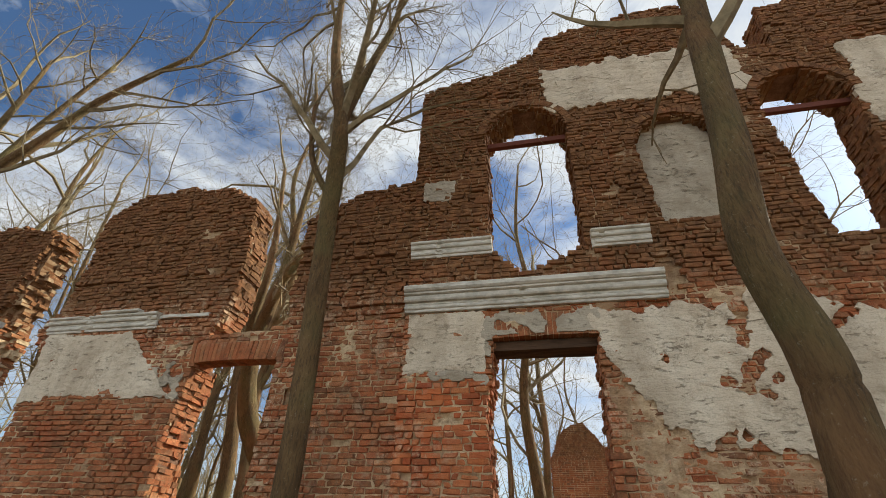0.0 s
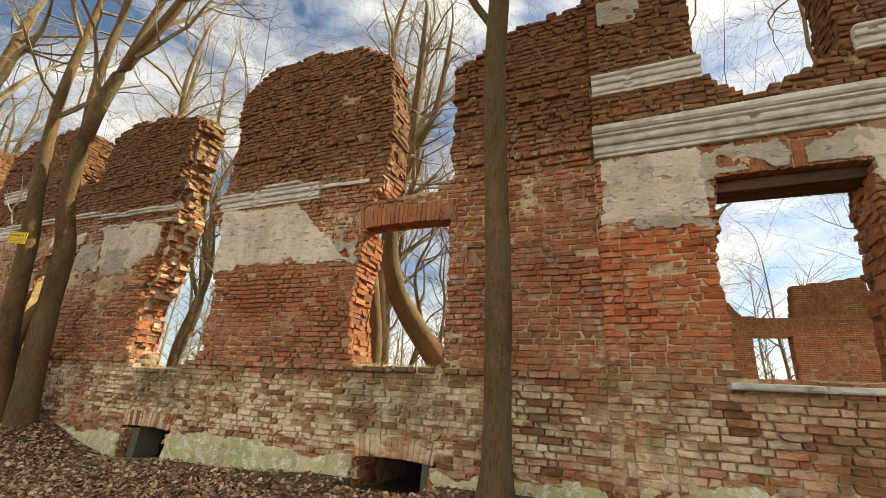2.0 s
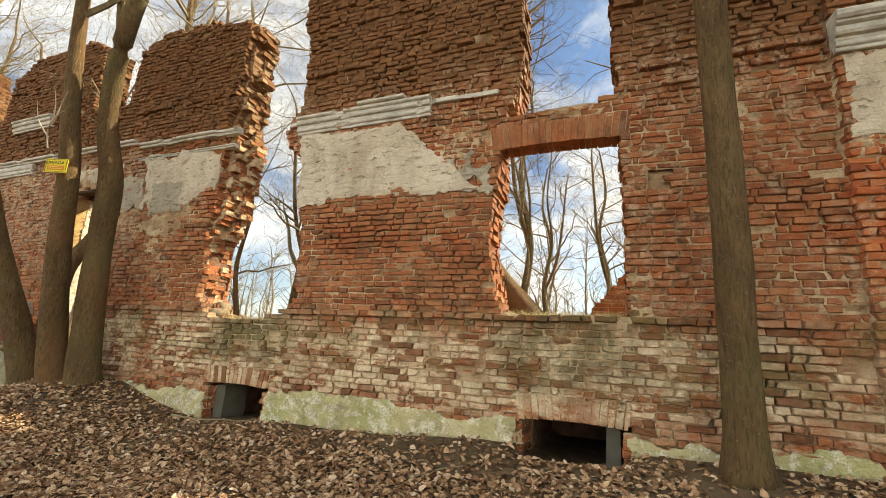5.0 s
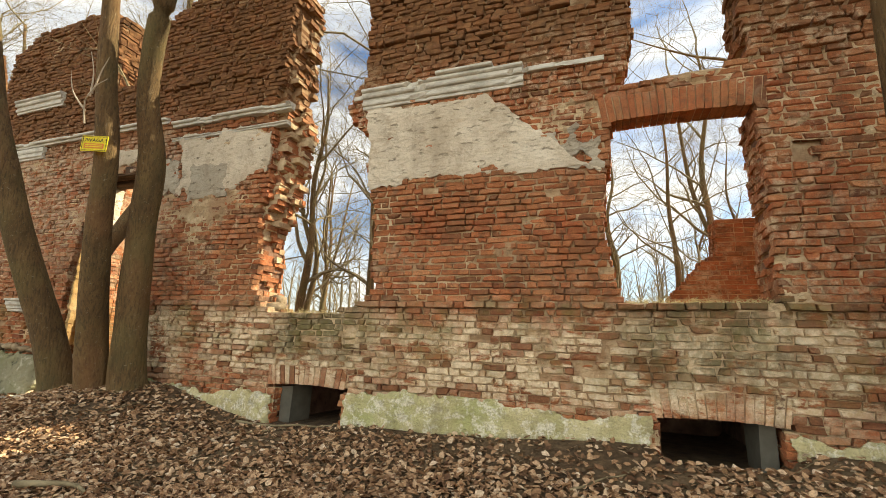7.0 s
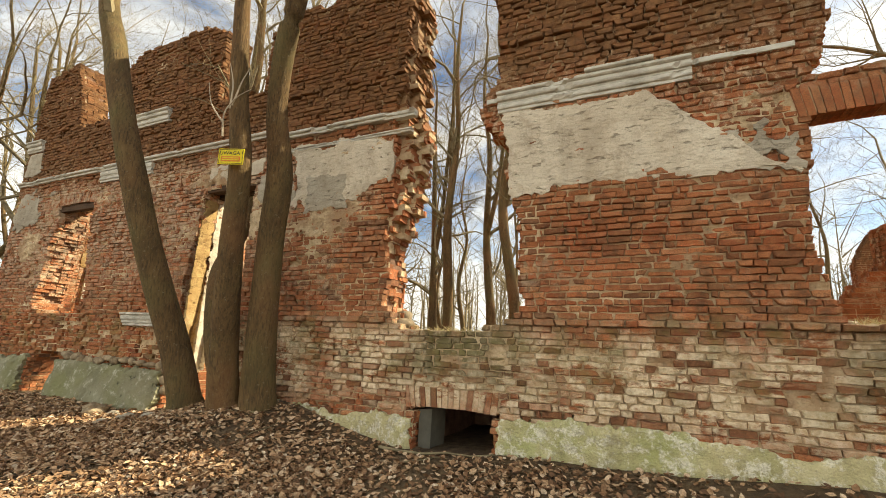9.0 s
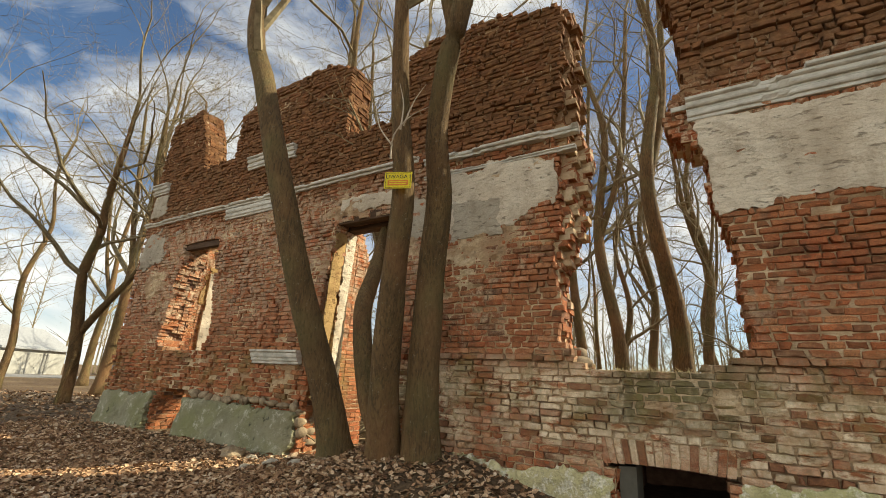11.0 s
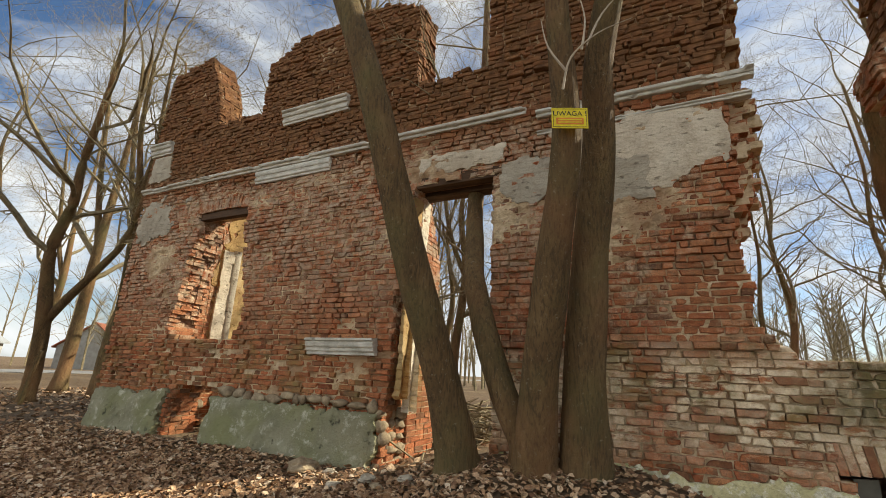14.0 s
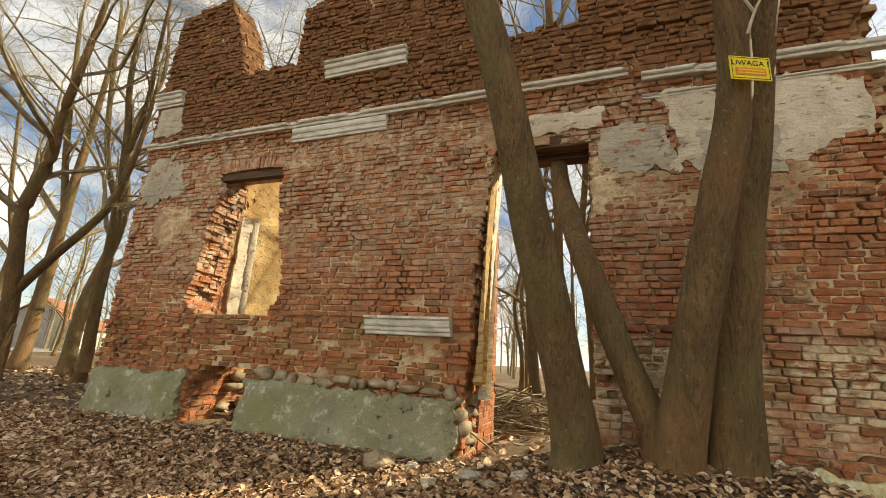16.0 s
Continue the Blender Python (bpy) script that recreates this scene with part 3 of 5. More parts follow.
z, row = -0.4, 0
while z < 12.2:
    zc, z1 = z + COURSE / 2, z + COURSE
    k0 = bed_z(z)
    for a, b in spans_at(zc, row):
        parts = [(a, b)] if not (a < RISALIT < b) else [(a, RISALIT), (RISALIT, b)]
        for p, q in parts:
            fy = face_y((p + q) / 2)
            core.box(p + 0.045, q - 0.045, fy + 0.12, T - 0.02, z, z1)
            mortar.box(p + 0.02, q - 0.02, fy + 0.085, fy + 0.125, z - 0.002, z1 + 0.002, 0.0)
            back.box(p + 0.02, q - 0.02, T - 0.025, T + random.uniform(-0.004, 0.012), z + 0.006, z1 - 0.006, 0.003)
            # bricks along the face
            x = p + random.uniform(-0.02, 0.0)
            count = 0
            while x < q - 0.03:
                stretcher = (count % 2 == 0) if row % 3 else (count % 3 != 1)
                w = (0.262 if stretcher else 0.132) * random.uniform(0.88, 1.08)
                if count == 0 and row % 2:
                    w = 0.132
                if random.random() < 0.06:
                    w *= 0.62
                e = min(x + w, q + random.uniform(-0.01, 0.015))
                if q - e < 0.05:
                    e = q + random.uniform(-0.015, 0.015)
                mx = (x + e) / 2
                d = worn(mx, zc)
                lost = random.random() < 0.004 or (3.75 < mx < 4.65 and 1.0 < zc < 1.42 and random.random() < 0.42) or \
                    (1.6 < mx < 4.6 and 0.8 < zc < 1.7 and random.random() < 0.06) or (noise.noise(Vector((mx * 2.2, zc * 3.2, 20))) > 0.60)
                hollow = (mx - 6.37) ** 2 + (zc - 3.37) ** 2 < 0.012 or (mx - 12.0) ** 2 / 2 + (zc - 4.98) ** 2 < 0.03
                proud = max([pr for l0, l1, lz, pr, k in LEDGES if l0 < mx < l1 and abs(zc - lz) < COURSE * 0.55] or [0.0])
                if proud and random.random() < 0.18:
                    proud = 0.0
                y0 = fy + d - proud + random.uniform(-0.014, 0.012) + (random.uniform(0.015, 0.05) if random.random() < 0.09 else 0)
                if -11.8 < mx < -4.9 and 0.85 < zc < 1.75:
                    y0 += random.uniform(-0.045, 0.035)
                if proud:
                    y0 = fy - proud + random.uniform(-0.016, 0.014)
                # how far the joint has washed out behind the face
                dm = random.uniform(0.010, 0.022) + max(0, 0.07 * (noise.noise(Vector((mx * 0.9, zc * 1.2, 2))) + 0.12)) + (0.014 if zc > 4.7 else 0.008 if zc < 1.75 else 0.0)
                if lost:
                    y0 = fy + random.uniform(0.05, 0.075)
                    dm = -0.004
                    proud = 0.0
                if hollow:
                    y0, dm = fy + 0.09, 0.0
                else:
                    single = PIECE_X[0] < mx < PIECE_X[1] and PIECE_Z[0] < zc < PIECE_Z[1] and not proud and not lost
                    zz = random.uniform(-0.005, 0.005) + 0.016 * noise.noise(Vector((mx * 0.9, 3.3, zc * 0.4))) + 0.006 * noise.noise(Vector((mx * 4, 8.3, zc * 2)))
                    if single and len(pieces) < 300:
                        pieces.append((mx, y0, zc + zz, e - x - 0.010, stretcher))
                    else:
                        bricks.brick(x + 0.003, e - 0.003, y0, fy + 0.125, z + 0.002 + zz, z1 - random.choice((0.002, 0.003, 0.004, 0.012)) + zz, 0.0075)
                if not hollow:
                    i0, i1 = bed_x(max(x, p + 0.02)), bed_x(min(e, q - 0.02))
                    bed[i0:i1 + 1, k0:k0 + 4] = min(y0 + dm + proud, fy + 0.083)
                x, count = e, count + 1
            # bricks through the thickness at the ends of the stretch
            for end, out in ((p, -1), (q, 1)):
                if end == RISALIT and out == 1 or end == RISALIT and out == -1 and z < 7.4:
                    continue
                torn = out == 1 and -0.9 < end < 0.3 and z > 1.6
                y = fy + 0.126
                while y < T - 0.05:
                    dy = random.choice((0.14, 0.25)) * random.uniform(0.9, 1.05)
                    ye = min(y + dy, T)
                    tip = end + out * random.choice((random.uniform(-0.07, 0.0), random.uniform(-0.03, 0.02), random.uniform(-0.02, 0.015)))
                    if torn:
                        reach = lerp(SLANT, zc) * min(((y + ye) / 2 - fy - 0.06) / 0.30, 1.0)
                        tip += reach + random.uniform(-0.06, 0.02)
                        mortar.box(end - 0.1, tip - random.uniform(-0.015, 0.05), y, ye, z - 0.002, z1 + 0.002, 0.006)
                    else:
                        xa, xb = sorted((tip - out * 0.03, end - out * 0.15))
                        mortar.box(xa, xb, y, ye, z - 0.002, z1 + 0.002, 0.003)
                    xa, xb = sorted((tip, end - out * 0.2))
                    bricks.box(xa, xb, y + 0.005, ye - 0.006, z + 0.004, z1 - 0.004, 0.014)
                    y = ye
    z, row = z1, row + 1

# flat arches and lintels of upright bricks
for a, b, z0, h in ARCHES:
    fy = face_y(a)
    x, rise = a, 0.03
    top = -0.4 + COURSE * math.ceil((z0 + h + 0.4) / COURSE - 0.5)
    while x < b - 0.03:
        w = min(0.078 * random.uniform(0.92, 1.08), b - x)
        m = (x + w / 2 - a) / (b - a) * 2 - 1
        k = len(bricks.v)
        bricks.box(x + 0.004, x + w - 0.005, fy + random.uniform(-0.008, 0.010), fy + 0.3, z0 + rise * (1 - m * m) + 0.003, top - random.uniform(0.002, 0.012), 0.004)
        for q in range(k + 4, k + 8):      # the bricks fan out from the middle
            bricks.v[q] = (bricks.v[q][0] + 0.05 * m, *bricks.v[q][1:])
        x += w
    mortar.box(a - 0.02, b + 0.02, fy + 0.03, fy + 0.28 if z0 == 3.95 else T, z0 + rise + 0.012, top)
    for i in range(bed_x(a - 0.02), bed_x(b + 0.02) + 1):
        bed[i, bed_z(z0 + rise + 0.01):bed_z(top) + 1] = fy + 0.014

# thin skins of plaster and lime still smeared over the bricks: x from, to, z from, to, how much
SMEARS = ((2.8, 4.5, 3.30, 4.65, 0.19), (-4.9, -0.5, 3.0, 4.75, 0.19), (-11.8, -4.6, 3.0, 4.95, 0.15), (-2.2, -0.6, 5.0, 5.7, 0.22), (8.1, 9.5, 3.4, 4.6, 0.2), (9.3, 11.2, 4.05, 4.6, 0.2),
          (10.8, 17.5, 1.7, 4.9, 0.17), (8.25, 9.1, 6.6, 7.4, 0.22), (-3.4, 8.1, 0.55, 1.66, 0.015), (8.1, 17.5, 0.4, 1.7, 0.06), (10.5, 17.5, 5.0, 8.6, 0.10), (-11.8, 8.1, 4.2, 5.3, 0.03))
BX, BZ = np.meshgrid(-11.9 + GX * np.arange(bed.shape[0]), -0.4 + GZ * np.arange(bed.shape[1]), indexing="ij")
ragged = value_noise(BX * 1.1, BZ * 1.5, 3, 6)
for x0, x1, za, zb, much in SMEARS:
    inside = np.clip(np.minimum(np.minimum(BX - x0, x1 - BX), np.minimum(BZ - za, zb - BZ)) / 0.35, 0, 1)
    ragged = np.maximum(ragged, value_noise(BX * 1.1, BZ * 1.5, 3, 6) + much * inside)
cover = np.clip((ragged - 0.645) / 0.11, 0, 1)
soft = bed.copy()
for axis in (0, 1):
    near = [np.where(np.isnan(np.roll(soft, k, axis)), soft, np.roll(soft, k, axis)) for k in (-1, 1)]
    soft = 0.5 * soft + 0.25 * near[0] + 0.25 * near[1]
grain = np.random.default_rng(4).uniform(-0.0035, 0.0035, bed.shape)
soft = soft + grain + 0.008 * (value_noise(BX * 9, BZ * 9, 6, 2) - 0.5) - cover * (0.017 + 0.014 * value_noise(BX * 3, BZ * 3, 8, 3))
solid = ~np.isnan(bed)
quads = solid[:-1, :-1] & solid[1:, :-1] & solid[1:, 1:] & solid[:-1, 1:]
number = np.cumsum(solid.ravel()).reshape(solid.shape) - 1
wob = np.random.default_rng(5).uniform(-0.006, 0.006, (2,) + bed.shape)
bed_verts = np.stack((BX + wob[0], soft, BZ + wob[1]), -1)[solid]
qi, qj = np.nonzero(quads)
bed_faces = np.stack((number[qi, qj], number[qi + 1, qj], number[qi + 1, qj + 1], number[qi, qj + 1]), -1)

# the recessed round-headed niche is a blind panel of plaster between the upper windows
wall_front = tagged(new("wall_front"), "ruined two-storey brick manor front, broken along its top", "wall", kind="structure")
core.part("wall_core", M_CORE, wall_front, "rubble core behind the facing bricks")
mortar.part("mortar_core", M_MORTAR, wall_front, "pale crumbling lime mortar", "stuff")
bed_mesh = bpy.data.meshes.new("mortar_joints")
bed_mesh.from_pydata(bed_verts.tolist(), [], bed_faces.tolist())
bed_mesh.materials.append(M_MORTAR)
bed_part = new("mortar_joints", bed_mesh)
bed_part.parent = wall_front
tagged(bed_part, "pale lime mortar and plaster smears between bricks", kind="stuff")
bricks.part("facing_bricks", M_BRICK, wall_front, "weathered red facing bricks", "stuff")
back.part("rear_courses", M_BRICK, wall_front, "rough rear brick courses", "stuff")


# ---- plaster sheets with broken edges ----
def sheet(name, mat, x0, x1, z0, z1, rag, thick, seed, parent, y=0.0, keep=0.0, hole=0.0, fall=None, cell=0.034, label="", lumpy=1.0, slope=0.0, free=False):
    """A skin of render from x0 to x1 and z0 to z1; its outline is broken by rag metres, holes by hole."""
    nx, nz = int((x1 - x0 + 2 * rag) / cell) + 2, int((z1 - z0 + 2 * rag) / cell) + 2
    gx, gz = x0 - rag, z0 - rag

    def inside(x, z):
        d = min(x - x0, x1 - x, z - z0, z1 - z)
        if fall:
            d = min(d, fall(x, z))
        wobble = rag * (noise.noise(Vector((x * 1.1, z * 1.1, seed))) + 0.55 * noise.noise(Vector((x * 4, z * 4, seed + 3))) + 0.3 * noise.noise(Vector((x * 11, z * 11, seed + 5))))
        d += wobble + keep
        for lo, hi, left, right, _ in () if free else OPENINGS:
            if lo - 0.03 < z < hi + 0.03:
                d = min(d, max(lerp(left, z) - x, x - lerp(right, z)) - 0.02)
        for a, b, zl, h in () if free else ARCHES:
            if h < 0.3 and zl - 0.02 < z < zl + h:
                d = min(d, max(a - x, x - b) + 0.03)
        if hole:
            d = min(d, (0.5 - hole - noise.noise(Vector((x * 1.3, z * 1.3, seed + 9))) - 0.4 * noise.noise(Vector((x * 5, z * 5, seed + 13)))) * 0.5)
        return d

    val = np.array([[inside(gx + i * cell, gz + j * cell) for j in range(nz)] for i in range(nx)])
    index, verts, faces, edge = {}, [], [], {}

    def vert(i, j):
        if (i, j) not in index:
            x, z = gx + i * cell, gz + j * cell
            index[i, j] = len(verts)
            bow = lumpy * 0.008 * noise.noise(Vector((x * 2.1, z * 2.1, seed))) + lumpy * 0.005 * noise.noise(Vector((x * 8, z * 8, seed)))
            lip = min(max(val[i, j] / 0.10, 0.0), 1.0) ** 0.6
            verts.append([x + random.uniform(-0.3, 0.3) * cell, y - thick * (0.25 + 0.75 * lip) - bow - slope * max(z1 - z, 0), z + random.uniform(-0.3, 0.3) * cell])
        return index[i, j]

    for i in range(nx - 1):
        for j in range(nz - 1):
            c4 = val[i, j], val[i + 1, j], val[i + 1, j + 1], val[i, j + 1]
            if sum(v > 0 for v in c4) >= 3:
                ring = [vert(*k) for k, v in zip(((i, j), (i + 1, j), (i + 1, j + 1), (i, j + 1)), c4) if v > 0]
                faces.append(tuple(ring))
                for p, q in zip(ring, ring[1:] + ring[:1]):
                    edge[p, q] = edge.get((p, q), 0) + 1
    rims = [(p, q) for p, q in edge if (q, p) not in edge]
    low = {}
    for p, q in rims:
        for k in (p, q):
            if k not in low:
                low[k] = len(verts)
                verts.append([verts[k][0], y + 0.06, verts[k][2]])
        faces.append((q, p, low[p], low[q]))
    me = bpy.data.meshes.new(name)
    me.from_pydata(verts, [], faces)
    me.materials.append(mat)
    ob = new(name, me)
    ob.parent = parent
    return tagged(ob, label=label)


F = -0.09
sheet("plaster_patch", M_PLASTER, 1.22, 4.45, 3.42, 4.62, 0.12, 0.022, 1, wall_front, fall=lambda x, z: (3.05 + (4.6 - z) * 1.05 - x) * 0.8, cell=0.035, label="cream plaster broken at its edges")
sheet("plaster_patch", M_PLASTER_GREY, 3.3, 4.4, 3.45, 3.9, 0.14, 0.012, 2, wall_front, hole=0.3, cell=0.035, label="thin grey plaster remains")
sheet("plaster_patch", M_PLASTER, -2.5, -0.35, 3.62, 4.62, 0.24, 0.024, 3, wall_front, fall=lambda x, z: z - 3.9 + (-0.9 - x) * 0.35 + 0.15, label="stained cream plaster")
sheet("plaster_patch", M_PLASTER_GREY, -2.2, -1.35, 3.45, 4.1, 0.10, 0.031, 4, wall_front, label="grey cement repair")
sheet("plaster_patch", M_PLASTER, 8.16, 9.36, 3.58, 4.55, 0.07, 0.024, 5, wall_front, y=F, label="cream plaster below the cornice")
sheet("plaster_patch", M_PLASTER_GREY, 8.5, 9.5, 3.45, 4.5, 0.16, 0.014, 6, wall_front, y=F, hole=0.25)
sheet("plaster_patch", M_PLASTER, 10.95, 17.5, 2.55, 4.45, 0.36, 0.026, 7, wall_front, y=F, hole=0.12, fall=lambda x, z: z - 2.6 - max(0, 12.2 - x) * 1.2 + 0.4, label="large patch of peeling pale plaster")
sheet("plaster_patch", M_PLASTER, 10.7, 14.4, 8.75, 10.2, 0.22, 0.026, 8, wall_front, y=F, fall=lambda x, z: z - 8.7 + (x - 10.6) * 0.28, label="cream plaster band under the broken top")
sheet("plaster_patch", M_PLASTER_GREY, 9.3, 11.0, 4.12, 4.5, 0.12, 0.022, 18, wall_front, y=F, hole=0.36)
niche = Acc()
niche.box(11.95, 13.7, 0.10, T, 5.8, 8.45)
niche.part("niche_back", M_PLASTER_GREY, wall_front, "grey render at the back of a blind niche")
for cx, cz, r0, lo in ((10.22, 8.4, 0.77, 0.0), (15.05, 8.4, 0.73, 0.0), (12.8, 7.65, 0.72, 0.0)):
    ring = Acc()
    for k in range(30):
        a0, a1 = math.pi * k / 30 + 0.006, math.pi * (k + 1) / 30 - 0.006
        q = len(ring.v)
        y0 = F - 0.035 + random.uniform(-0.012, 0.012)
        for yy in (y0, F + 0.13):
            for a, r in ((a0, r0), (a1, r0), (a1, r0 + 0.15), (a0, r0 + 0.15)):
                ring.v.append((cx + r * math.cos(a), yy, cz + r * math.sin(a) * 0.93))
        ring.f += [(q, q + 1, q + 2, q + 3), (q, q + 4, q + 5, q + 1), (q + 1, q + 5, q + 6, q + 2), (q + 2, q + 6, q + 7, q + 3), (q + 3, q + 7, q + 4, q)]
    ring.part("window_arch", M_BRICK, wall_front, "round arch ring of upright bricks")
sheet("plaster_patch", M_PLASTER, 15.6, 17.5, 5.5, 9.6, 0.25, 0.022, 10, wall_front, y=F, fall=lambda x, z: x - 15.9)
sheet("plaster_patch", M_PLASTER_GREY, 8.25, 8.85, 6.75, 7.25, 0.18, 0.012, 11, wall_front, y=F)
sheet("plaster_patch", M_PLASTER_GREY, -11.6, -10.2, 3.85, 4.65, 0.3, 0.018, 12, wall_front, hole=0.05, label="grey-white plaster remains")
sheet("plaster_patch", M_PLASTER, -4.6, -3.2, 4.3, 4.6, 0.10, 0.016, 14, wall_front, hole=0.2)
sheet("plaster_patch", M_PLASTER_GREY, -3.3, -2.5, 3.6, 4.3, 0.2, 0.012, 15, wall_front, hole=0.25)
sheet("plaster_patch", M_PLASTER_GREY, -11.75, -11.0, 5.3, 5.95, 0.1, 0.02, 17, wall_front)
for a, b, top, seed, mat, th, hole in ((-3.38, 0.0, 0.50, 21, M_PLINTH, 0.045, 0), (1.1, 4.85, 0.62, 22, M_PLINTH, 0.03, 0), (5.98, 8.1, 0.56, 23, M_PLINTH, 0.03, 0),
                                       (-11.78, -9.6, 0.84, 24, M_CONCRETE, 0.07, 0), (-8.38, -4.98, 0.84, 25, M_CONCRETE, 0.08, 0)):
    sheet("plinth_render", mat, a, b, -0.3, top, 0.13, th, seed, wall_front, hole=hole, lumpy=3.2, slope=0.16 if mat is M_CONCRETE else 0.03, label="mossy render along the foot of the wall")
sheet("plinth_render", M_PLINTH, 8.16, 17.5, -0.2, 0.75, 0.2, 0.03, 26, wall_front, y=F, hole=0.05)


# ---- mouldings ----
def moulding(name, x0, x1, z0, steps, parent, y=0.0, worn_by=0.35, label=""):
    """A run plaster moulding: steps of (height, reach) rounded into one profile, chipped along its length."""
    prof, z = [(-0.06, 0.0)], 0.0
    for h, reach in steps:
        prof += [(reach * 0.86, z + 0.004), (reach, z + h * 0.3), (reach, z + h * 0.8), (reach * 0.9, z + h - 0.003)]
        z += h
    prof.append((-0.06, z + 0.01))
    count = max(3, int((x1 - x0) / 0.035))
    seed, verts, faces, m = random.uniform(0, 90), [], [], len(prof)
    for i in range(count + 1):
        x = x0 + (x1 - x0) * i / count
        chip = 0.8 * noise.noise(Vector((x * 1.7, seed, 0))) + 0.5 * noise.noise(Vector((x * 7, seed, 4))) - 0.1
        for r, h in prof:
            local = chip + 0.5 * noise.noise(Vector((x * 5, seed, h * 14)))
            cut = 1.0 if local < 1.0 - worn_by * 1.6 else max(0.5, 1.0 - (local - 1.0 + worn_by * 1.6) * 6.0)
            verts.append((x + random.uniform(-0.012, 0.012) * (0 < i < count), y - (r * cut if r > 0 else r) + random.uniform(-0.002, 0.002), z0 + h + 0.006 * noise.noise(Vector((x * 0.8, seed, 1)))))
    for i in range(count):
        for k in range(m - 1):
            a = i * m + k
            faces.append((a, a + m, a + m + 1, a + 1))
    faces += [tuple(range(m)), tuple(count * m + k for k in reversed(range(m)))]
    me = bpy.data.meshes.new(name)
    me.from_pydata(verts, [], faces)
    me.materials.append(M_MOULD)
    ob = new(name, me)
    ob.parent = parent
    return tagged(ob, label=label)


BIG = ((0.05, 0.05), (0.06, 0.075), (0.05, 0.06), (0.10, 0.12), (0.05, 0.15), (0.11, 0.19))
SMALL = ((0.05, 0.03), (0.07, 0.06), (0.04, 0.045), (0.08, 0.09), (0.06, 0.12))
THIN = ((0.05, 0.04), (0.06, 0.09))
moulding("cornice", 8.12, 11.92, 4.55, BIG, wall_front, F, 0.3, "grey-white stepped plaster cornice")
moulding("cornice", 8.14, 9.5, 5.55, SMALL, wall_front, F, 0.3)
moulding("cornice", 11.05, 11.92, 5.5, SMALL, wall_front, F, 0.5)
moulding("cornice", 1.12, 3.5, 4.62, SMALL, wall_front, 0, 0.5, "broken plaster string cornice")
moulding("cornice", 2.3, 3.1, 4.92, ((0.06, 0.16),), wall_front, 0, 0.3)
moulding("cornice", 0.95, 4.5, 4.80, ((0.07, 0.05),), wall_front, 0, 0.8)
moulding("cornice", -2.75, -0.25, 4.60, ((0.035, 0.03), (0.03, 0.05)), wall_front, 0, 0.5)
moulding("cornice", -2.75, -0.2, 4.86, ((0.05, 0.06), (0.06, 0.10)), wall_front, 0, 0.6)
moulding("cornice", -11.8, -2.9, 4.98, THIN, wall_front, 0, 0.5, "long grey plaster string course")
moulding("cornice", -8.2, -6.4, 4.70, ((0.05, 0.03), (0.06, 0.055), (0.04, 0.04), (0.1, 0.06)), wall_front, 0, 0.4)
moulding("cornice", -7.7, -6.15, 5.86, SMALL, wall_front, 0, 0.3)
moulding("cornice", -11.82, -11.1, 5.92, SMALL, wall_front, 0, 0.5)
moulding("window_sill", -6.4, -5.15, 1.56, ((0.05, 0.03), (0.06, 0.06), (0.09, 0.09), (0.05, 0.12)), wall_front, 0, 0.3, "pale moulded sill fragment")
moulding("window_sill", 9.3, 10.95, 1.66, ((0.07, 0.10),), wall_front, F, 0.4, "worn grey stone sill")
beam = Acc()
beam.box(-5.05, -3.2, 0.03, 0.22, 4.10, 4.26, 0.012)
beam.box(-5.05, -3.2, 0.30, 0.55, 4.06, 4.24, 0.012)
beam.part("lintel_beam", M_BEAM, wall_front, "rotten dark timber lintel")
beam = Acc()
beam.box(-9.9, -8.2, 0.04, 0.2, 4.16, 4.30, 0.012)
beam.part("lintel_beam", M_BEAM, wall_front, "rotten dark timber lintel")
beam = Acc()
beam.box(9.25, 11.05, 0.05, 0.4, 3.95, 4.1, 0.012)
beam.part("lintel_beam", M_BEAM, wall_front, "rotten dark timber lintel")
beam = Acc()
beam.box(9.45, 11.0, 0.1, 0.2, 8.22, 8.33, 0.006)
beam.box(14.3, 15.8, 0.1, 0.2, 8.22, 8.33, 0.006)
beam.part("window_transom", plain("red_brown_timber", (0.16, 0.05, 0.03), 0.8), wall_front, "red-brown timber transom of the upper windows")


# fieldstones of the footing that show above and beside the plinth render
def fieldstone(x, y, z, s, seed):
    bm = bmesh.new()
    bmesh.ops.create_icosphere(bm, subdivisions=2, radius=1)
    for v in bm.verts:
        q = v.co.normalized()
        d = 1 + 0.5 * noise.noise(q * 1.4 + Vector((seed, 0, 0))) + 0.2 * noise.noise(q * 3.5 + Vector((seed, 4, 0)))
        v.co = Vector((x + q.x * s[0] * d, y + q.y * s[1] * d, z + q.z * s[2] * d))
    me = bpy.data.meshes.new("fieldstone")
    bm.to_mesh(me)
    bm.free()
    me.polygons.foreach_set("use_smooth", [True] * len(me.polygons))
    me.materials.append(M_STONE)
    ob = new("fieldstone", me)
    ob.parent = wall_front


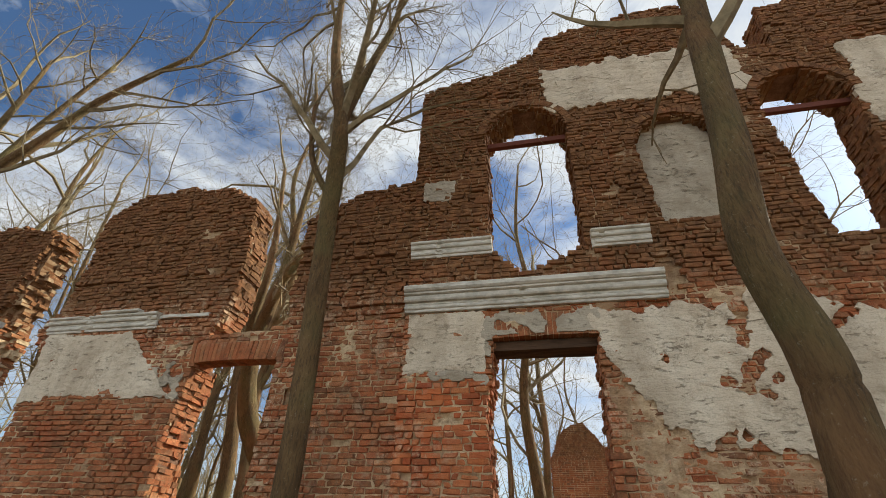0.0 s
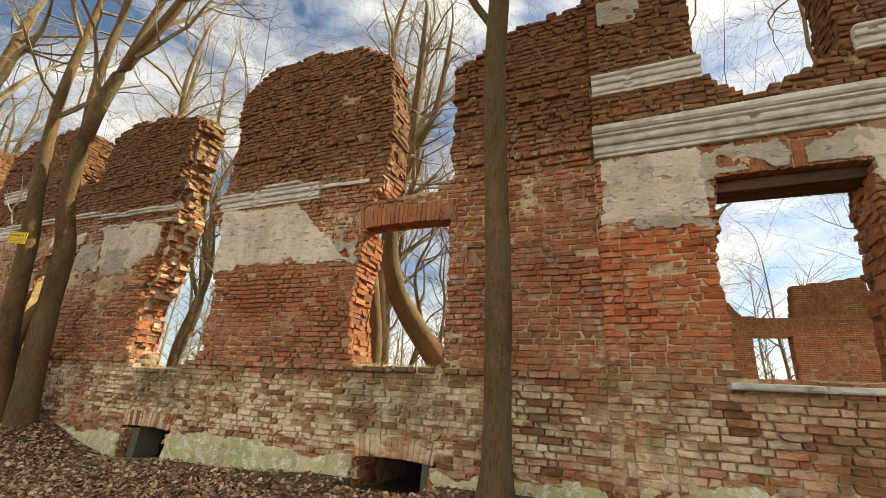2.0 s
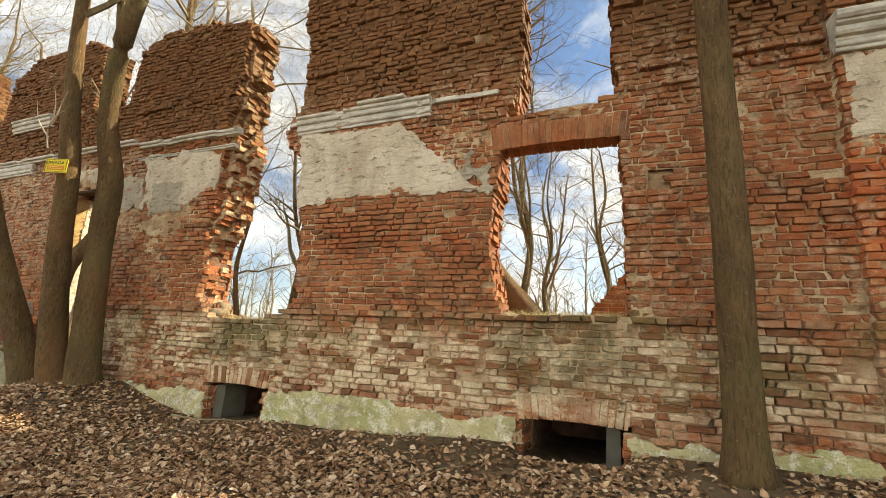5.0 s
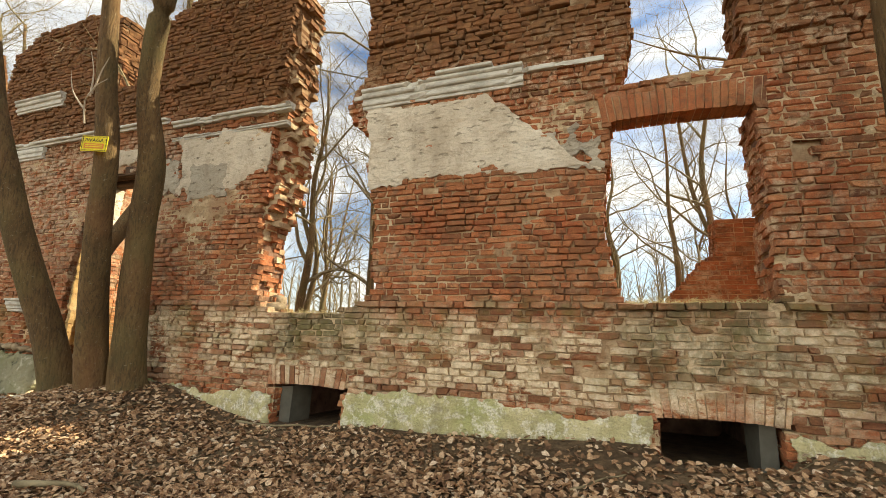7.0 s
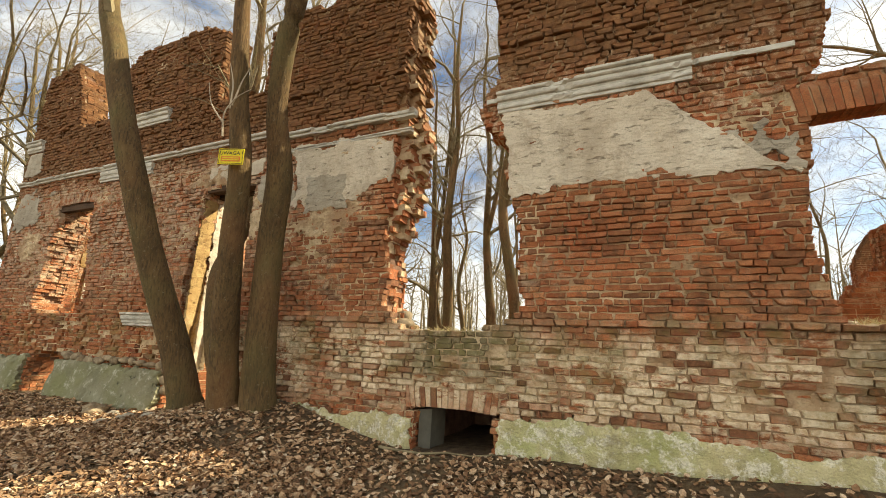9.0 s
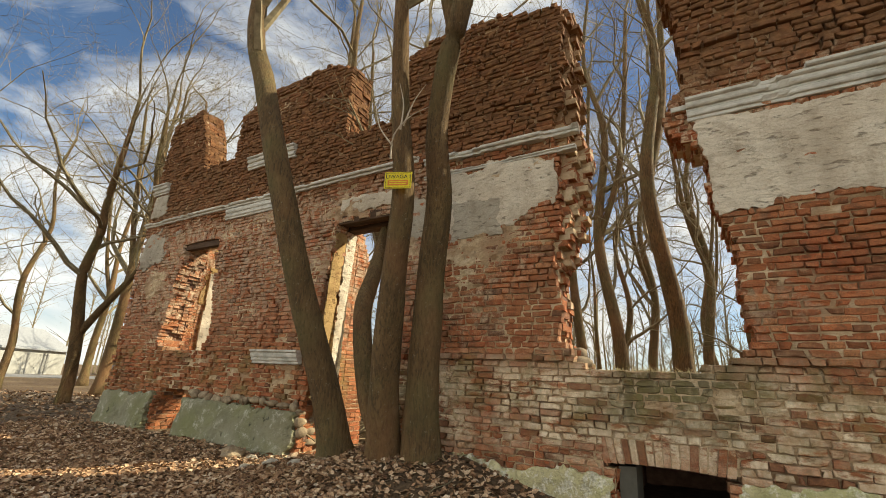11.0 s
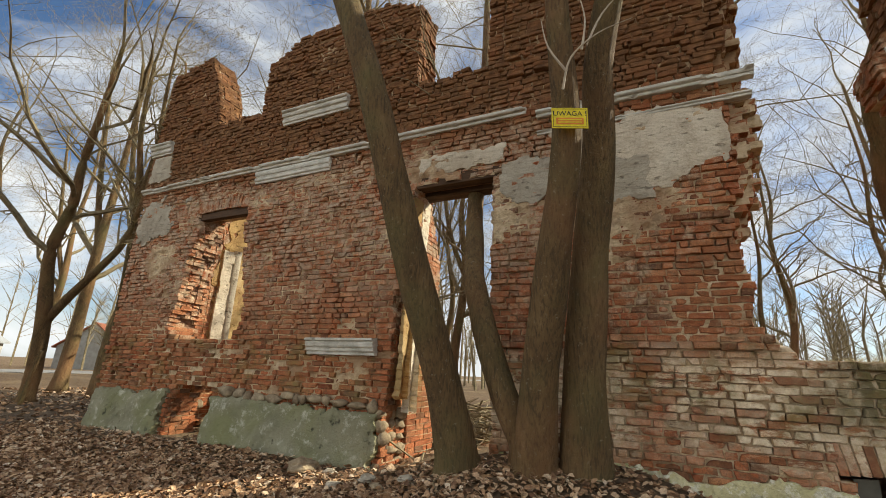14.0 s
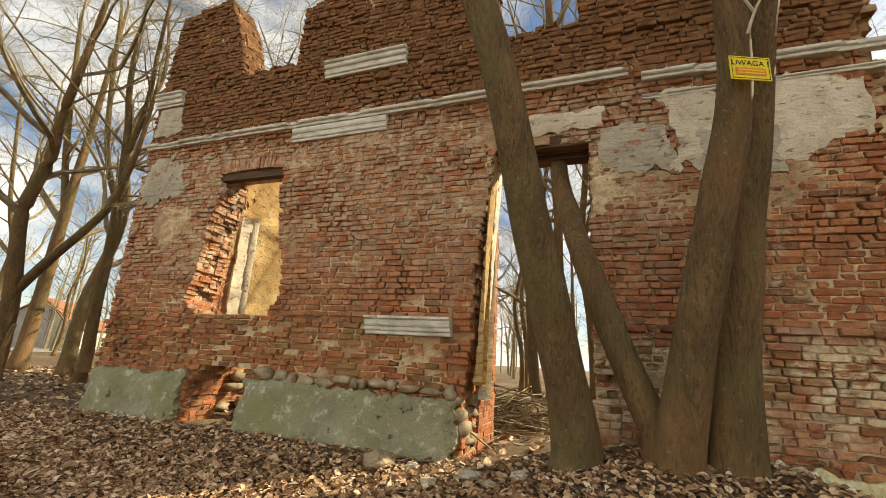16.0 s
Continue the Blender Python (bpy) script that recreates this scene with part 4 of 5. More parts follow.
x, k = -8.2, 0
while x < -5.1:
    s = random.choice((random.uniform(0.06, 0.10), random.uniform(0.1, 0.2)))
    fieldstone(x + s, 0.0, 0.90 + random.uniform(-0.035, 0.035), (s, random.uniform(0.04, 0.10), random.uniform(0.04, 0.09)), k * 3.1)
    x, k = x + 2 * s, k + 1
for z in (0.12, 0.3, 0.47, 0.63, 0.78):
    for y in (0.08, 0.3, 0.52):
        fieldstone(-5.0 + random.uniform(-0.04, 0.04), y, z, (random.uniform(0.06, 0.11), random.uniform(0.1, 0.15), random.uniform(0.06, 0.10)), k * 3.1)
        k += 1
for z in (0.55, 0.72, 0.88):
    for y in (1.0, 1.4):
        fieldstone(-9.0 + random.uniform(-0.3, 0.3), y, z - 0.35, (0.2, 0.17, 0.12), k * 3.1)
        k += 1
for _ in range(16):
    fieldstone(-10.12 + random.uniform(-0.05, 0.1), random.uniform(0.75, 2.3), random.uniform(0.12, 0.8), (0.12, random.uniform(0.1, 0.2), random.uniform(0.07, 0.12)), k * 3.1)
    k += 1
# sloping lumps of fallen mortar in the broken gap
for x, y, z, s in ((-0.36, 0.3, 1.70, (0.14, 0.2, 0.10)), (-0.42, 0.42, 1.82, (0.10, 0.15, 0.10)), (-0.15, 0.35, 1.60, (0.2, 0.25, 0.05)), (4.66, 0.3, 1.78, (0.10, 0.22, 0.06))):
    fieldstone(x, y, z, s, k * 3.1)
    k += 1


# ---- ground ----
xs = np.concatenate((np.linspace(-900, -22, 10), np.arange(-20, -12, 0.35), np.arange(-12, 13, 0.12), np.arange(13, 24, 0.35), np.linspace(26, 900, 10)))
ys = np.concatenate((np.linspace(-900, -16, 8), np.arange(-14, -4, 0.35), np.arange(-4, 1, 0.12), np.arange(1, 14, 0.35), np.linspace(16, 900, 12)))
gv = [(float(x), float(y), ground_z(x, y) if -20 < x < 24 and -14 < y < 14 else -0.05) for x in xs for y in ys]
ny = len(ys)
gf = [(i * ny + j, (i + 1) * ny + j, (i + 1) * ny + j + 1, i * ny + j + 1) for i in range(len(xs) - 1) for j in range(ny - 1)]
gm = bpy.data.meshes.new("ground")
gm.from_pydata(gv, [], gf)
gm.polygons.foreach_set("use_smooth", [True] * len(gm.polygons))
gm.materials.append(M_SOIL)
ground = tagged(new("ground", gm), "dark forest soil banked against the wall", "ground", kind="structure")

# dead leaves
leaf = Acc()
rl = random.Random(5)


def add_leaf(x, y, s):
    g = ground_z(x, y) + rl.uniform(0.004, 0.03)
    w, tilt = rl.uniform(0, 6.283), Euler((rl.gauss(0, 0.45), rl.gauss(0, 0.45), 0))
    m = tilt.to_matrix() @ Euler((0, 0, w)).to_matrix()
    k = len(leaf.v)
    curl = rl.uniform(-0.2, 0.45)
    for a, b, h in ((-0.5, 0, 0), (-0.15, -0.36, curl), (0.25, -0.28, curl), (0.6, 0, 0.1), (0.25, 0.28, curl), (-0.15, 0.36, curl)):
        q = m @ Vector((a * s, b * s, h * s * 0.6))
        leaf.v.append((x + q.x, y + q.y, max(g + q.z, g - 0.012)))
    leaf.f += [(k, k + 1, k + 2, k + 3), (k, k + 3, k + 4, k + 5)]


for _ in range(115000):
    x, y = rl.uniform(-13, 13), -abs(rl.triangular(0, 6.5, 1.8))
    if noise.noise(Vector((x * 0.8, y * 0.8, 4))) < -0.32 and rl.random() < 0.6:
        continue
    add_leaf(x, y + 0.04 if y < -0.1 else y - 0.06, rl.choice((rl.uniform(0.035, 0.065), rl.uniform(0.05, 0.095))))
for _ in range(9000):
    add_leaf(rl.uniform(-26, -4), rl.uniform(-8, 12), rl.uniform(0.08, 0.15))
leaves = leaf.part("leaf_litter", M_LEAF)
tagged(leaves, "brown curled dead leaves over the forest floor", "leaves", kind="stuff")


# ---- trees ----
def grow(acc, rng, p, d, length, r, level, depth, kids, twist=0.36, up=0.07, sides=5):
    """One limb and, from it, its side branches."""
    n = max(4, int(length / (0.45 if level < 2 else 0.3)))
    n = min(n, (9, 8, 6, 4, 3)[min(level, 4)])
    pts, radii = [p.copy()], [r]
    d = d.normalized()
    for i in range(n):
        d = (d + Vector((rng.gauss(0, twist), rng.gauss(0, twist), rng.gauss(0, twist) + up)) * 0.5).normalized()
        pts.append(pts[-1] + d * (length / n))
        radii.append(r * (1 - 0.82 * (i + 1) / n))
    acc.tube(pts, radii, max(3, sides - level), cap=False)
    if level >= depth:
        return
    for k in range(kids[min(level, len(kids) - 1)]):
        f = rng.uniform(0.25, 0.98)
        i = min(int(f * n), n - 1)
        q = pts[i].lerp(pts[i + 1], f * n - i)
        base = (pts[i + 1] - pts[i]).normalized()
        side = base.orthogonal().normalized()
        side.rotate(Matrix.Rotation(rng.uniform(0, 6.283), 3, base))
        nd = base * rng.uniform(0.45, 0.9) + side * rng.uniform(0.6, 1.1)
        grow(acc, rng, q, nd, length * rng.uniform(0.38, 0.66), max(radii[i] * rng.uniform(0.32, 0.55), 0.004), level + 1, depth, kids, twist, up, sides)


def smooth_path(pts, n=7):
    """Rounds a rough line through its points."""
    out = []
    v = [Vector(p) for p in pts]
    for i in range(len(v) - 1):
        a, b, c, e = v[max(i - 1, 0)], v[i], v[i + 1], v[min(i + 2, len(v) - 1)]
        for k in range(n):
            t = k / n
            out.append(0.5 * ((2 * b) + (c - a) * t + (2 * a - 5 * b + 4 * c - e) * t * t + (3 * b - a - 3 * c + e) * t ** 3))
    out.append(v[-1])
    return out


def tree(label, stems, seed, depth=4, kids=(7, 6, 5, 4), group="", limb=0.45, spread=1.0, start=0.45):
    """A bare tree. stems: lines of (x, y, z, radius) with the root first; limbs sprout from their upper parts."""
    rng = random.Random(seed)
    root = Vector(stems[0][0][:3])
    ob = tagged(new("tree"), label, "tree", group)
    ob.location = root
    trunks, crown = [], Acc()
    for k, stem in enumerate(stems):
        line = smooth_path([Vector(s[:3]) - root for s in stem])
        rad = [float(np.interp(i / (len(line) - 1), np.linspace(0, 1, len(stem)), [s[3] for s in stem])) for i in range(len(line))]
        if stem[0][2] < 1.2:
            rad[0] *= 1.45
            rad[1] *= 1.2
            rad[2] *= 1.08
            line[0] = line[0] - Vector((0, 0, 0.15))
        acc = Acc()
        acc.tube(line, rad, 14, wob=0.10)
        acc.part("trunk", M_BARK, ob, smooth=True)
        total = len(line) - 1
        count = kids[0] if len(stem) > 2 else 3
        for b in range(count):
            f = start + (1 - start) * (b + rng.random() * 0.8) / count
            i = min(int(f * total), total - 1)
            base = (line[i + 1] - line[i]).normalized()
            side = base.orthogonal().normalized()
            side.rotate(Matrix.Rotation(rng.uniform(0, 6.283), 3, base))
            long = (line[-1] - line[0]).length * limb * rng.uniform(0.6, 1.1)
            grow(crown, rng, line[i], base * rng.uniform(0.5, 0.9) + side * rng.uniform(0.55, 1.0) * spread, long, rad[i] * rng.uniform(0.4, 0.7), 1, depth, kids)
        grow(crown, rng, line[-1], line[-1] - line[-2], (line[-1] - line[0]).length * 0.4, rad[-1], 1, depth, kids)
    crown.part("crown", M_BRANCH, ob, "bare twiggy branches")
    return ob


clump = "trunks of the clump by the doorway"
tree("tall leaning grey-brown tree trunk by the doorway", [[(-3.57, -0.5, 0.25, 0.25), (-3.66, -0.75, 1.1, 0.21), (-3.95, -1.3, 2.7, 0.19), (-4.25, -1.75, 4.36, 0.175), (-4.75, -1.9, 5.9, 0.165), (-5.35, -1.9, 7.4, 0.15), (-5.8, -1.7, 10.5, 0.10)]], 1, 3, (5, 5, 4), clump, 0.3, start=0.75)
tree("twin-stemmed tree trunk carrying a warning sign", [[(-2.73, -0.55, 0.35, 0.24), (-2.62, -0.8, 1.1, 0.20), (-2.36, -1.15, 2.5, 0.165), (-2.14, -1.38, 3.7, 0.145), (-2.15, -1.6, 5.0, 0.125), (-2.15, -1.8, 7.0, 0.09), (-2.4, -1.7, 10.0, 0.06)],
                                                         [(-2.78, -0.5, 0.6, 0.16), (-3.05, -0.6, 1.2, 0.15), (-3.45, -0.43, 2.35, 0.135), (-3.65, 0.0, 3.1, 0.13), (-3.83, 0.45, 4.0, 0.12), (-4.0, 1.2, 6.5, 0.09), (-4.2, 1.8, 9.5, 0.05)]], 2, 3, (5, 5, 4), clump, 0.3, start=0.75)
tree("straight knotty tree trunk beside the broken wall", [
    [(-2.23, -0.41, 0.3, 0.27), (-2.2, -0.55, 1.1, 0.225), (-2.06, -0.75, 2.5, 0.185), (-1.88, -0.91, 3.73, 0.18), (-1.8, -1.2, 4.7, 0.15), (-1.45, -1.45, 5.9, 0.14), (-0.95, -1.5, 7.3, 0.12), (0.1, -1.5, 8.5, 0.10), (1.0, -1.5, 9.7, 0.075), (2.6, -1.4, 11.0, 0.045)],
    [(-1.45, -1.45, 5.9, 0.10), (-1.7, -1.5, 7.4, 0.085), (-1.5, -1.6, 9.5, 0.07), (-2.0, -1.5, 12.0, 0.04)],
    [(-0.95, -1.5, 7.3, 0.08), (-0.7, -1.4, 9.0, 0.065), (0.1, -1.3, 11.5, 0.04)]], 3, 4, (7, 6, 5, 3), clump, 0.30, start=0.62)
tree("slender dark forked tree standing against the wall", [
    [(6.94, -0.42, 0.40, 0.17), (6.95, -0.48, 1.6, 0.16), (6.95, -0.6, 3.3, 0.155), (6.92, -0.84, 5.4, 0.15), (7.1, -1.3, 6.6, 0.14), (7.22, -1.7, 7.4, 0.12), (6.9, -1.95, 9.2, 0.085), (6.6, -2.0, 12.5, 0.04)],
    [(7.2, -1.65, 7.3, 0.085), (7.6, -1.8, 8.6, 0.075), (8.0, -1.9, 10.0, 0.06), (8.1, -2.0, 12.5, 0.03)],
    [(7.0, -1.1, 6.2, 0.06), (6.5, -1.2, 7.2, 0.05), (6.2, -1.2, 9.0, 0.035)]], 4, 4, (12, 7, 5, 4), "", 0.36, start=0.56)
tree("bent dark tree trunk close to the path", [[(11.75, -2.65, -0.05, 0.21), (11.80, -2.7, 1.0, 0.185), (11.83, -2.7, 1.9, 0.18), (11.9, -2.7, 2.7, 0.17), (11.81, -2.7, 3.68, 0.165), (12.0, -2.7, 4.83, 0.155), (12.22, -2.7, 6.5, 0.15), (12.35, -2.7, 8.0, 0.13), (12.2, -2.6, 12, 0.08)]], 5, 3, (5, 5, 4), "", 0.3, start=0.72)
tree("thick sunlit tree curving behind the window gap", [
    [(5.2, 5.0, 0.2, 0.36), (4.7, 4.9, 1.3, 0.33), (3.9, 4.9, 2.3, 0.31), (3.25, 4.8, 3.1, 0.29), (2.69, 4.5, 4.1, 0.26), (2.5, 4.2, 5.3, 0.23), (2.69, 3.9, 6.45, 0.20), (3.28, 3.4, 7.6, 0.155), (3.45, 3.2, 9.0, 0.11), (3.6, 3.0, 12.3, 0.05)],
    [(2.5, 4.2, 5.3, 0.15), (2.37, 3.9, 6.6, 0.135), (2.71, 3.5, 8.4, 0.105), (2.37, 3.2, 11.9, 0.05)],
    [(3.28, 3.4, 7.5, 0.11), (4.03, 3.2, 8.6, 0.09), (4.4, 3.1, 11.1, 0.045)]], 6, 4, (6, 5, 5, 3), "", 0.24, start=0.55)

tree("sunlit forked tree with a long slanting limb", [
    [(-18.2, 1.6, -0.1, 0.237), (-18.0, 1.5, 1.0, 0.200), (-17.6, 1.2, 2.5, 0.185), (-17.3, 0.8, 4.3, 0.155), (-16.6, 0.7, 5.7, 0.133), (-16.2, 0.5, 6.8, 0.111), (-15.5, 0.3, 8.6, 0.081), (-14.9, 0.1, 10.2, 0.052)],
    [(-17.6, 1.3, 2.4, 0.126), (-16.8, 1.4, 3.2, 0.115), (-15.8, 1.6, 4.2, 0.096), (-15.2, 1.6, 4.8, 0.081), (-14.6, 1.5, 6.1, 0.059), (-14.3, 1.4, 8.0, 0.037)]], 61, 4, (8, 6, 5, 3), "", 0.45, start=0.42)
tree("leaning grey tree with two upright limbs near the corner", [
    [(-17.3, 3.1, -0.1, 0.222), (-17.0, 3.0, 0.7, 0.170), (-16.8, 2.8, 1.9, 0.148), (-16.2, 2.4, 3.8, 0.130), (-15.9, 2.1, 5.5, 0.118), (-15.7, 1.8, 6.9, 0.096), (-15.5, 1.4, 8.4, 0.074), (-15.3, 1.2, 10.6, 0.044)],
    [(-15.8, 1.95, 6.2, 0.081), (-15.2, 1.8, 7.6, 0.070), (-14.8, 1.5, 9.4, 0.052), (-14.5, 1.3, 11.3, 0.030)]], 62, 4, (8, 6, 5, 3), "", 0.42, start=0.45)

# the wood behind: a few grown trees, repeated
WOOD = "bare trees of the wood behind the ruin"
kinds = []
for k, (h, r, lean) in enumerate(((20, 0.24, 0.6), (17, 0.17, -0.8), (22, 0.28, 0.2), (15, 0.14, 0.5), (19, 0.20, -0.3), (25, 0.27, 0.7))):
    stem = [[(0, 0, -0.1, r), (lean * 0.15, 0.15, h * 0.12, r * 0.85), (lean * 0.75, -0.2, h * 0.28, r * 0.7), (lean * 0.3, 0.3, h * 0.45, r * 0.5), (lean * 1.1, -0.1, h * 0.6, r * 0.35), (lean * 0.7, 0.2, h * 0.75, r * 0.2)]]
    if k in (0, 2, 5):
        stem.append([(lean * 0.75, -0.2, h * 0.275, r * 0.5), (lean * 0.4 - 0.7, 0.3, h * 0.42, r * 0.42), (lean - 1.7, 0.5, h * 0.7, r * 0.25)])
    kinds.append(tree("tall bare deciduous tree with a spreading twiggy crown", stem, 40 + k, 4, (9, 6, 5, 3), WOOD, 0.42, start=0.28))
SPOTS = ((-20.5, 4.6), (-18.5, 8.5), (-24, 5), (-22, 11), (-30, 3), (-14, 11), (-27, 16), (-36, 9), (-9, 9), (-11.5, 16), (-6.2, 14), (-2.3, 15), 
         (-1.3, 20), (2.6, 17), (8.3, 20), (5.3, 24), (12.6, 24), (18, 9), (20, 18), (-8, 22), (-16, 24), (-14.2, 6.6), (-33, 20), (-42, 16),
         (-5.4, 27), (1.5, 27), (11, 29), (-20, 30), (17, 27), (9.7, 7.2), (-46, 4), (-23, -3.5), (-28, -6), (-7.4, 17.5), (13.5, 5.5), (-9.5, 12.5), (9.8, 21.5), (-3.8, 15.6), (1.2, 18.0), (-10.8, 5.4), (-1.6, 11.5), (0.35, 7.4), (-5.3, 12.9), (-12.0, 9.5))
rt = random.Random(8)
for i, (x, y) in enumerate(SPOTS):
    src = kinds[i % 5 if i < len(SPOTS) - 8 else 5]
    place = Matrix.Translation((x, y, 0.0)) @ Matrix.Rotation(rt.uniform(0, 6.28), 4, "Z")
    if i < 5 or i == len(SPOTS) - 8:
        src.matrix_basis = place
    else:
        copy_thing(src, place)

# distant wood on the skyline
far = Acc()
rf = random.Random(9)
for _ in range(340):
    a, dist = rf.uniform(-1.75, 1.25), rf.uniform(42, 95)
    x, y = 1 + math.sin(a) * dist, math.cos(a) * dist
    if a < -1.2 and dist < 75:
        continue
    h = rf.uniform(9, 17)
    p = Vector((x, y, -0.2))
    far.tube([p, p + Vector((rf.gauss(0, 0.3), 0, h * 0.5)), p + Vector((rf.gauss(0, 0.8), 0, h))], [0.16, 0.11, 0.02], 4, cap=False)
    for _ in range(26):
        f = rf.uniform(0.25, 0.98)
        q = p + Vector((0, 0, h * f))
        e = Vector((rf.gauss(0, 1), rf.gauss(0, 1), rf.uniform(0.4, 1.6))).normalized() * h * rf.uniform(0.12, 0.3)
        far.tube([q, q + e * 0.5 + Vector((0, 0, 0.1)), q + e], [0.045, 0.03, 0.012], 3, cap=False)
tagged(far.part("far_wood", M_BRANCH), "distant bare winter wood along the skyline", "trees", kind="stuff")


# ---- walls behind the front ----
def brick_block(name, label, origin, turn, length, thick, height, seed, window=None):
    """A broken stump of solid brickwork; height: the top along its length."""
    ob = tagged(new(name), label, "wall", kind="structure")
    ob.matrix_basis = pose(*origin, 0, 0, turn)
    acc, fill = Acc(), Acc()
    z, row = -0.3, 0
    while z < max(h for _, h in height):
        top = [x for x in np.arange(0, length, 0.05) if lerp(height, x) + 0.15 * noise.noise(Vector((x * 2.5, seed, 0))) > z and not (window and window[0] < x < window[1] and window[2] < z < window[3])]
        runs, start = [], None
        for x in top:
            if start is None or x - last > 0.06:
                if start is not None:
                    runs.append((start, last))
                start = x
            last = x
        if start is not None:
            runs.append((start, last))
        for a, b in runs:
            if b - a < 0.2:
                continue
            fill.box(a + 0.03, b - 0.03, 0.012, thick - 0.012, z, z + COURSE)
            for side in (0, 1):
                x = a
                while x < b:
                    w = random.choice((0.285, 0.142, 0.285))
                    e = min(x + w, b)
                    y0 = random.uniform(-0.008, 0.008) + (0 if side == 0 else thick - 0.14)
                    acc.box(x + 0.007, e - 0.007, y0, y0 + 0.14, z + 0.007, z + COURSE - 0.007, 0.006)
                    x = e
            for end, out in ((a, -1), (b, 1)):
                y = 0.14
                while y < thick - 0.15:
                    xa, xb = sorted((end + out * random.uniform(-0.03, 0.04), end - out * 0.15))
                    acc.box(xa, xb, y + 0.006, min(y + 0.14, thick - 0.14) - 0.006, z + 0.007, z + COURSE - 0.007, 0.006)
                    y += 0.14
        z, row = z + COURSE, row + 1
    fill.part("wall_core", M_MORTAR, ob)
    acc.part("facing_bricks", M_BRICK, ob, kind="stuff")
    return ob


room_wall = brick_block("wall_cross", "sunlit brick cross wall with a strip of white plaster", (-10.2, 0.63, 0), 90, 2.6, 0.55, ((0, 5.6), (1.6, 5.2), (2.6, 4.4)), 31)
door_wall = brick_block("wall_cross", "sunlit brick jamb wall behind the doorway", (-4.92, 0.63, 0), 90, 0.95, 0.55, ((0, 4.6), (0.5, 4.2), (0.95, 3.2)), 32)
brick_block("wall_side", "broken brick side wall at the corner", (-11.2, 0.63, 0), 90, 6.0, 0.55, ((0, 6.4), (3, 5.2), (6, 4.0)), 33)
brick_block("wall_rear", "collapsed inner brick wall stump", (5.5, 3.2, 0), 0, 3.6, 0.5, ((0, 2.2), (0.4, 2.6), (0.7, 2.9), (0.75, 3.5), (1.5, 3.5), (2.4, 3.2), (3.6, 3.0)), 34)
brick_block("wall_rear", "ruined rear brick wall with an empty window", (10.3, 15.5, 0), 0, 6.6, 0.6, ((0, 5.0), (0.6, 6.2), (1.6, 6.5), (2.4, 5.4), (4.0, 5.3), (4.2, 6.6), (6.6, 6.9)), 35, (2.6, 3.9, 2.6, 4.6))


def skin(parent, mat, y0, y1, z0, z1, x, label):
    """A strip of plaster on the sunny face of a cross wall."""
    acc = Acc()
    z = z0
    while z < z1:
        h = random.uniform(0.12, 0.3)
        acc.box(x - 0.02, x + 0.022, y0 + random.uniform(-0.02, 0.02), y1 + random.uniform(-0.05, 0.05), z, min(z + h, z1), 0.004)
        z += h
    ob = acc.part("plaster_strip", mat, parent, label)
    ob.matrix_parent_inverse = parent.matrix_basis.inverted()


skin(room_wall, M_PLASTER, 1.06, 1.34, 1.2, 3.85, -10.14, "white plaster strip")
sheet("room_plaster", M_PLASTER_OCHRE, 0.36, 2.5, 0.9, 5.1, 0.14, 0.03, 41, room_wall, free=True, hole=0.02, cell=0.05, label="ochre stained inner room plaster")
# added upright strip that stands in for the shadow of the window reveal
acc = Acc()
acc.tube([Vector((0.80, -0.03, 0.9)), Vector((0.80, -0.03, 2.4)), Vector((0.80, -0.03, 3.9))], [0.11, 0.10, 0.10], 10)
acc.part("corner_bead", M_PLASTER_GREY, room_wall, "grey rounded strip standing in for the window reveal's shadow", smooth=True)
sheet("reveal_plaster", M_PLASTER_OCHRE, -0.58, -0.30, 0.95, 4.0, 0.03, 0.02, 43, door_wall, y=-0.24, slope=-0.06, free=True, label="ochre plaster on the doorway reveal")
sheet("reveal_plaster", M_PLASTER, -0.29, -0.03, 0.8, 4.05, 0.03, 0.025, 44, door_wall, y=-0.24, slope=-0.06, free=True, label="white plaster on the doorway reveal")

# dark cellar recesses behind the low openings
for a, b, zt in ((0.03, 1.08, 0.62), (4.90, 5.93, 0.60)):
    acc = Acc()
    acc.box(a - 0.2, a, 0.64, 2.4, -0.6, zt + 0.2)
    acc.box(b, b + 0.2, 0.64, 2.4, -0.6, zt + 0.2)
    acc.box(a - 0.2, b + 0.2, 2.4, 2.6, -0.6, zt + 0.2)
    acc.box(a - 0.2, b + 0.2, 0.64, 2.6, zt + 0.205, zt + 0.4)
    acc.part("cellar_recess", M_CORE, wall_front, "dark cellar opening")

M_JAMB = plain("dark_cement", (0.15, 0.135, 0.10), 0.95, 8)
# cement jambs in the cellar openings
for x, w in ((0.035, 0.17), (5.77, 0.15)):
    acc = Acc()
    acc.box(x, x + w, 0.16, 0.62, -0.1, 0.60, 0.012)
    acc.part("cement_jamb", M_JAMB, wall_front, "grey cement jamb of the cellar opening")

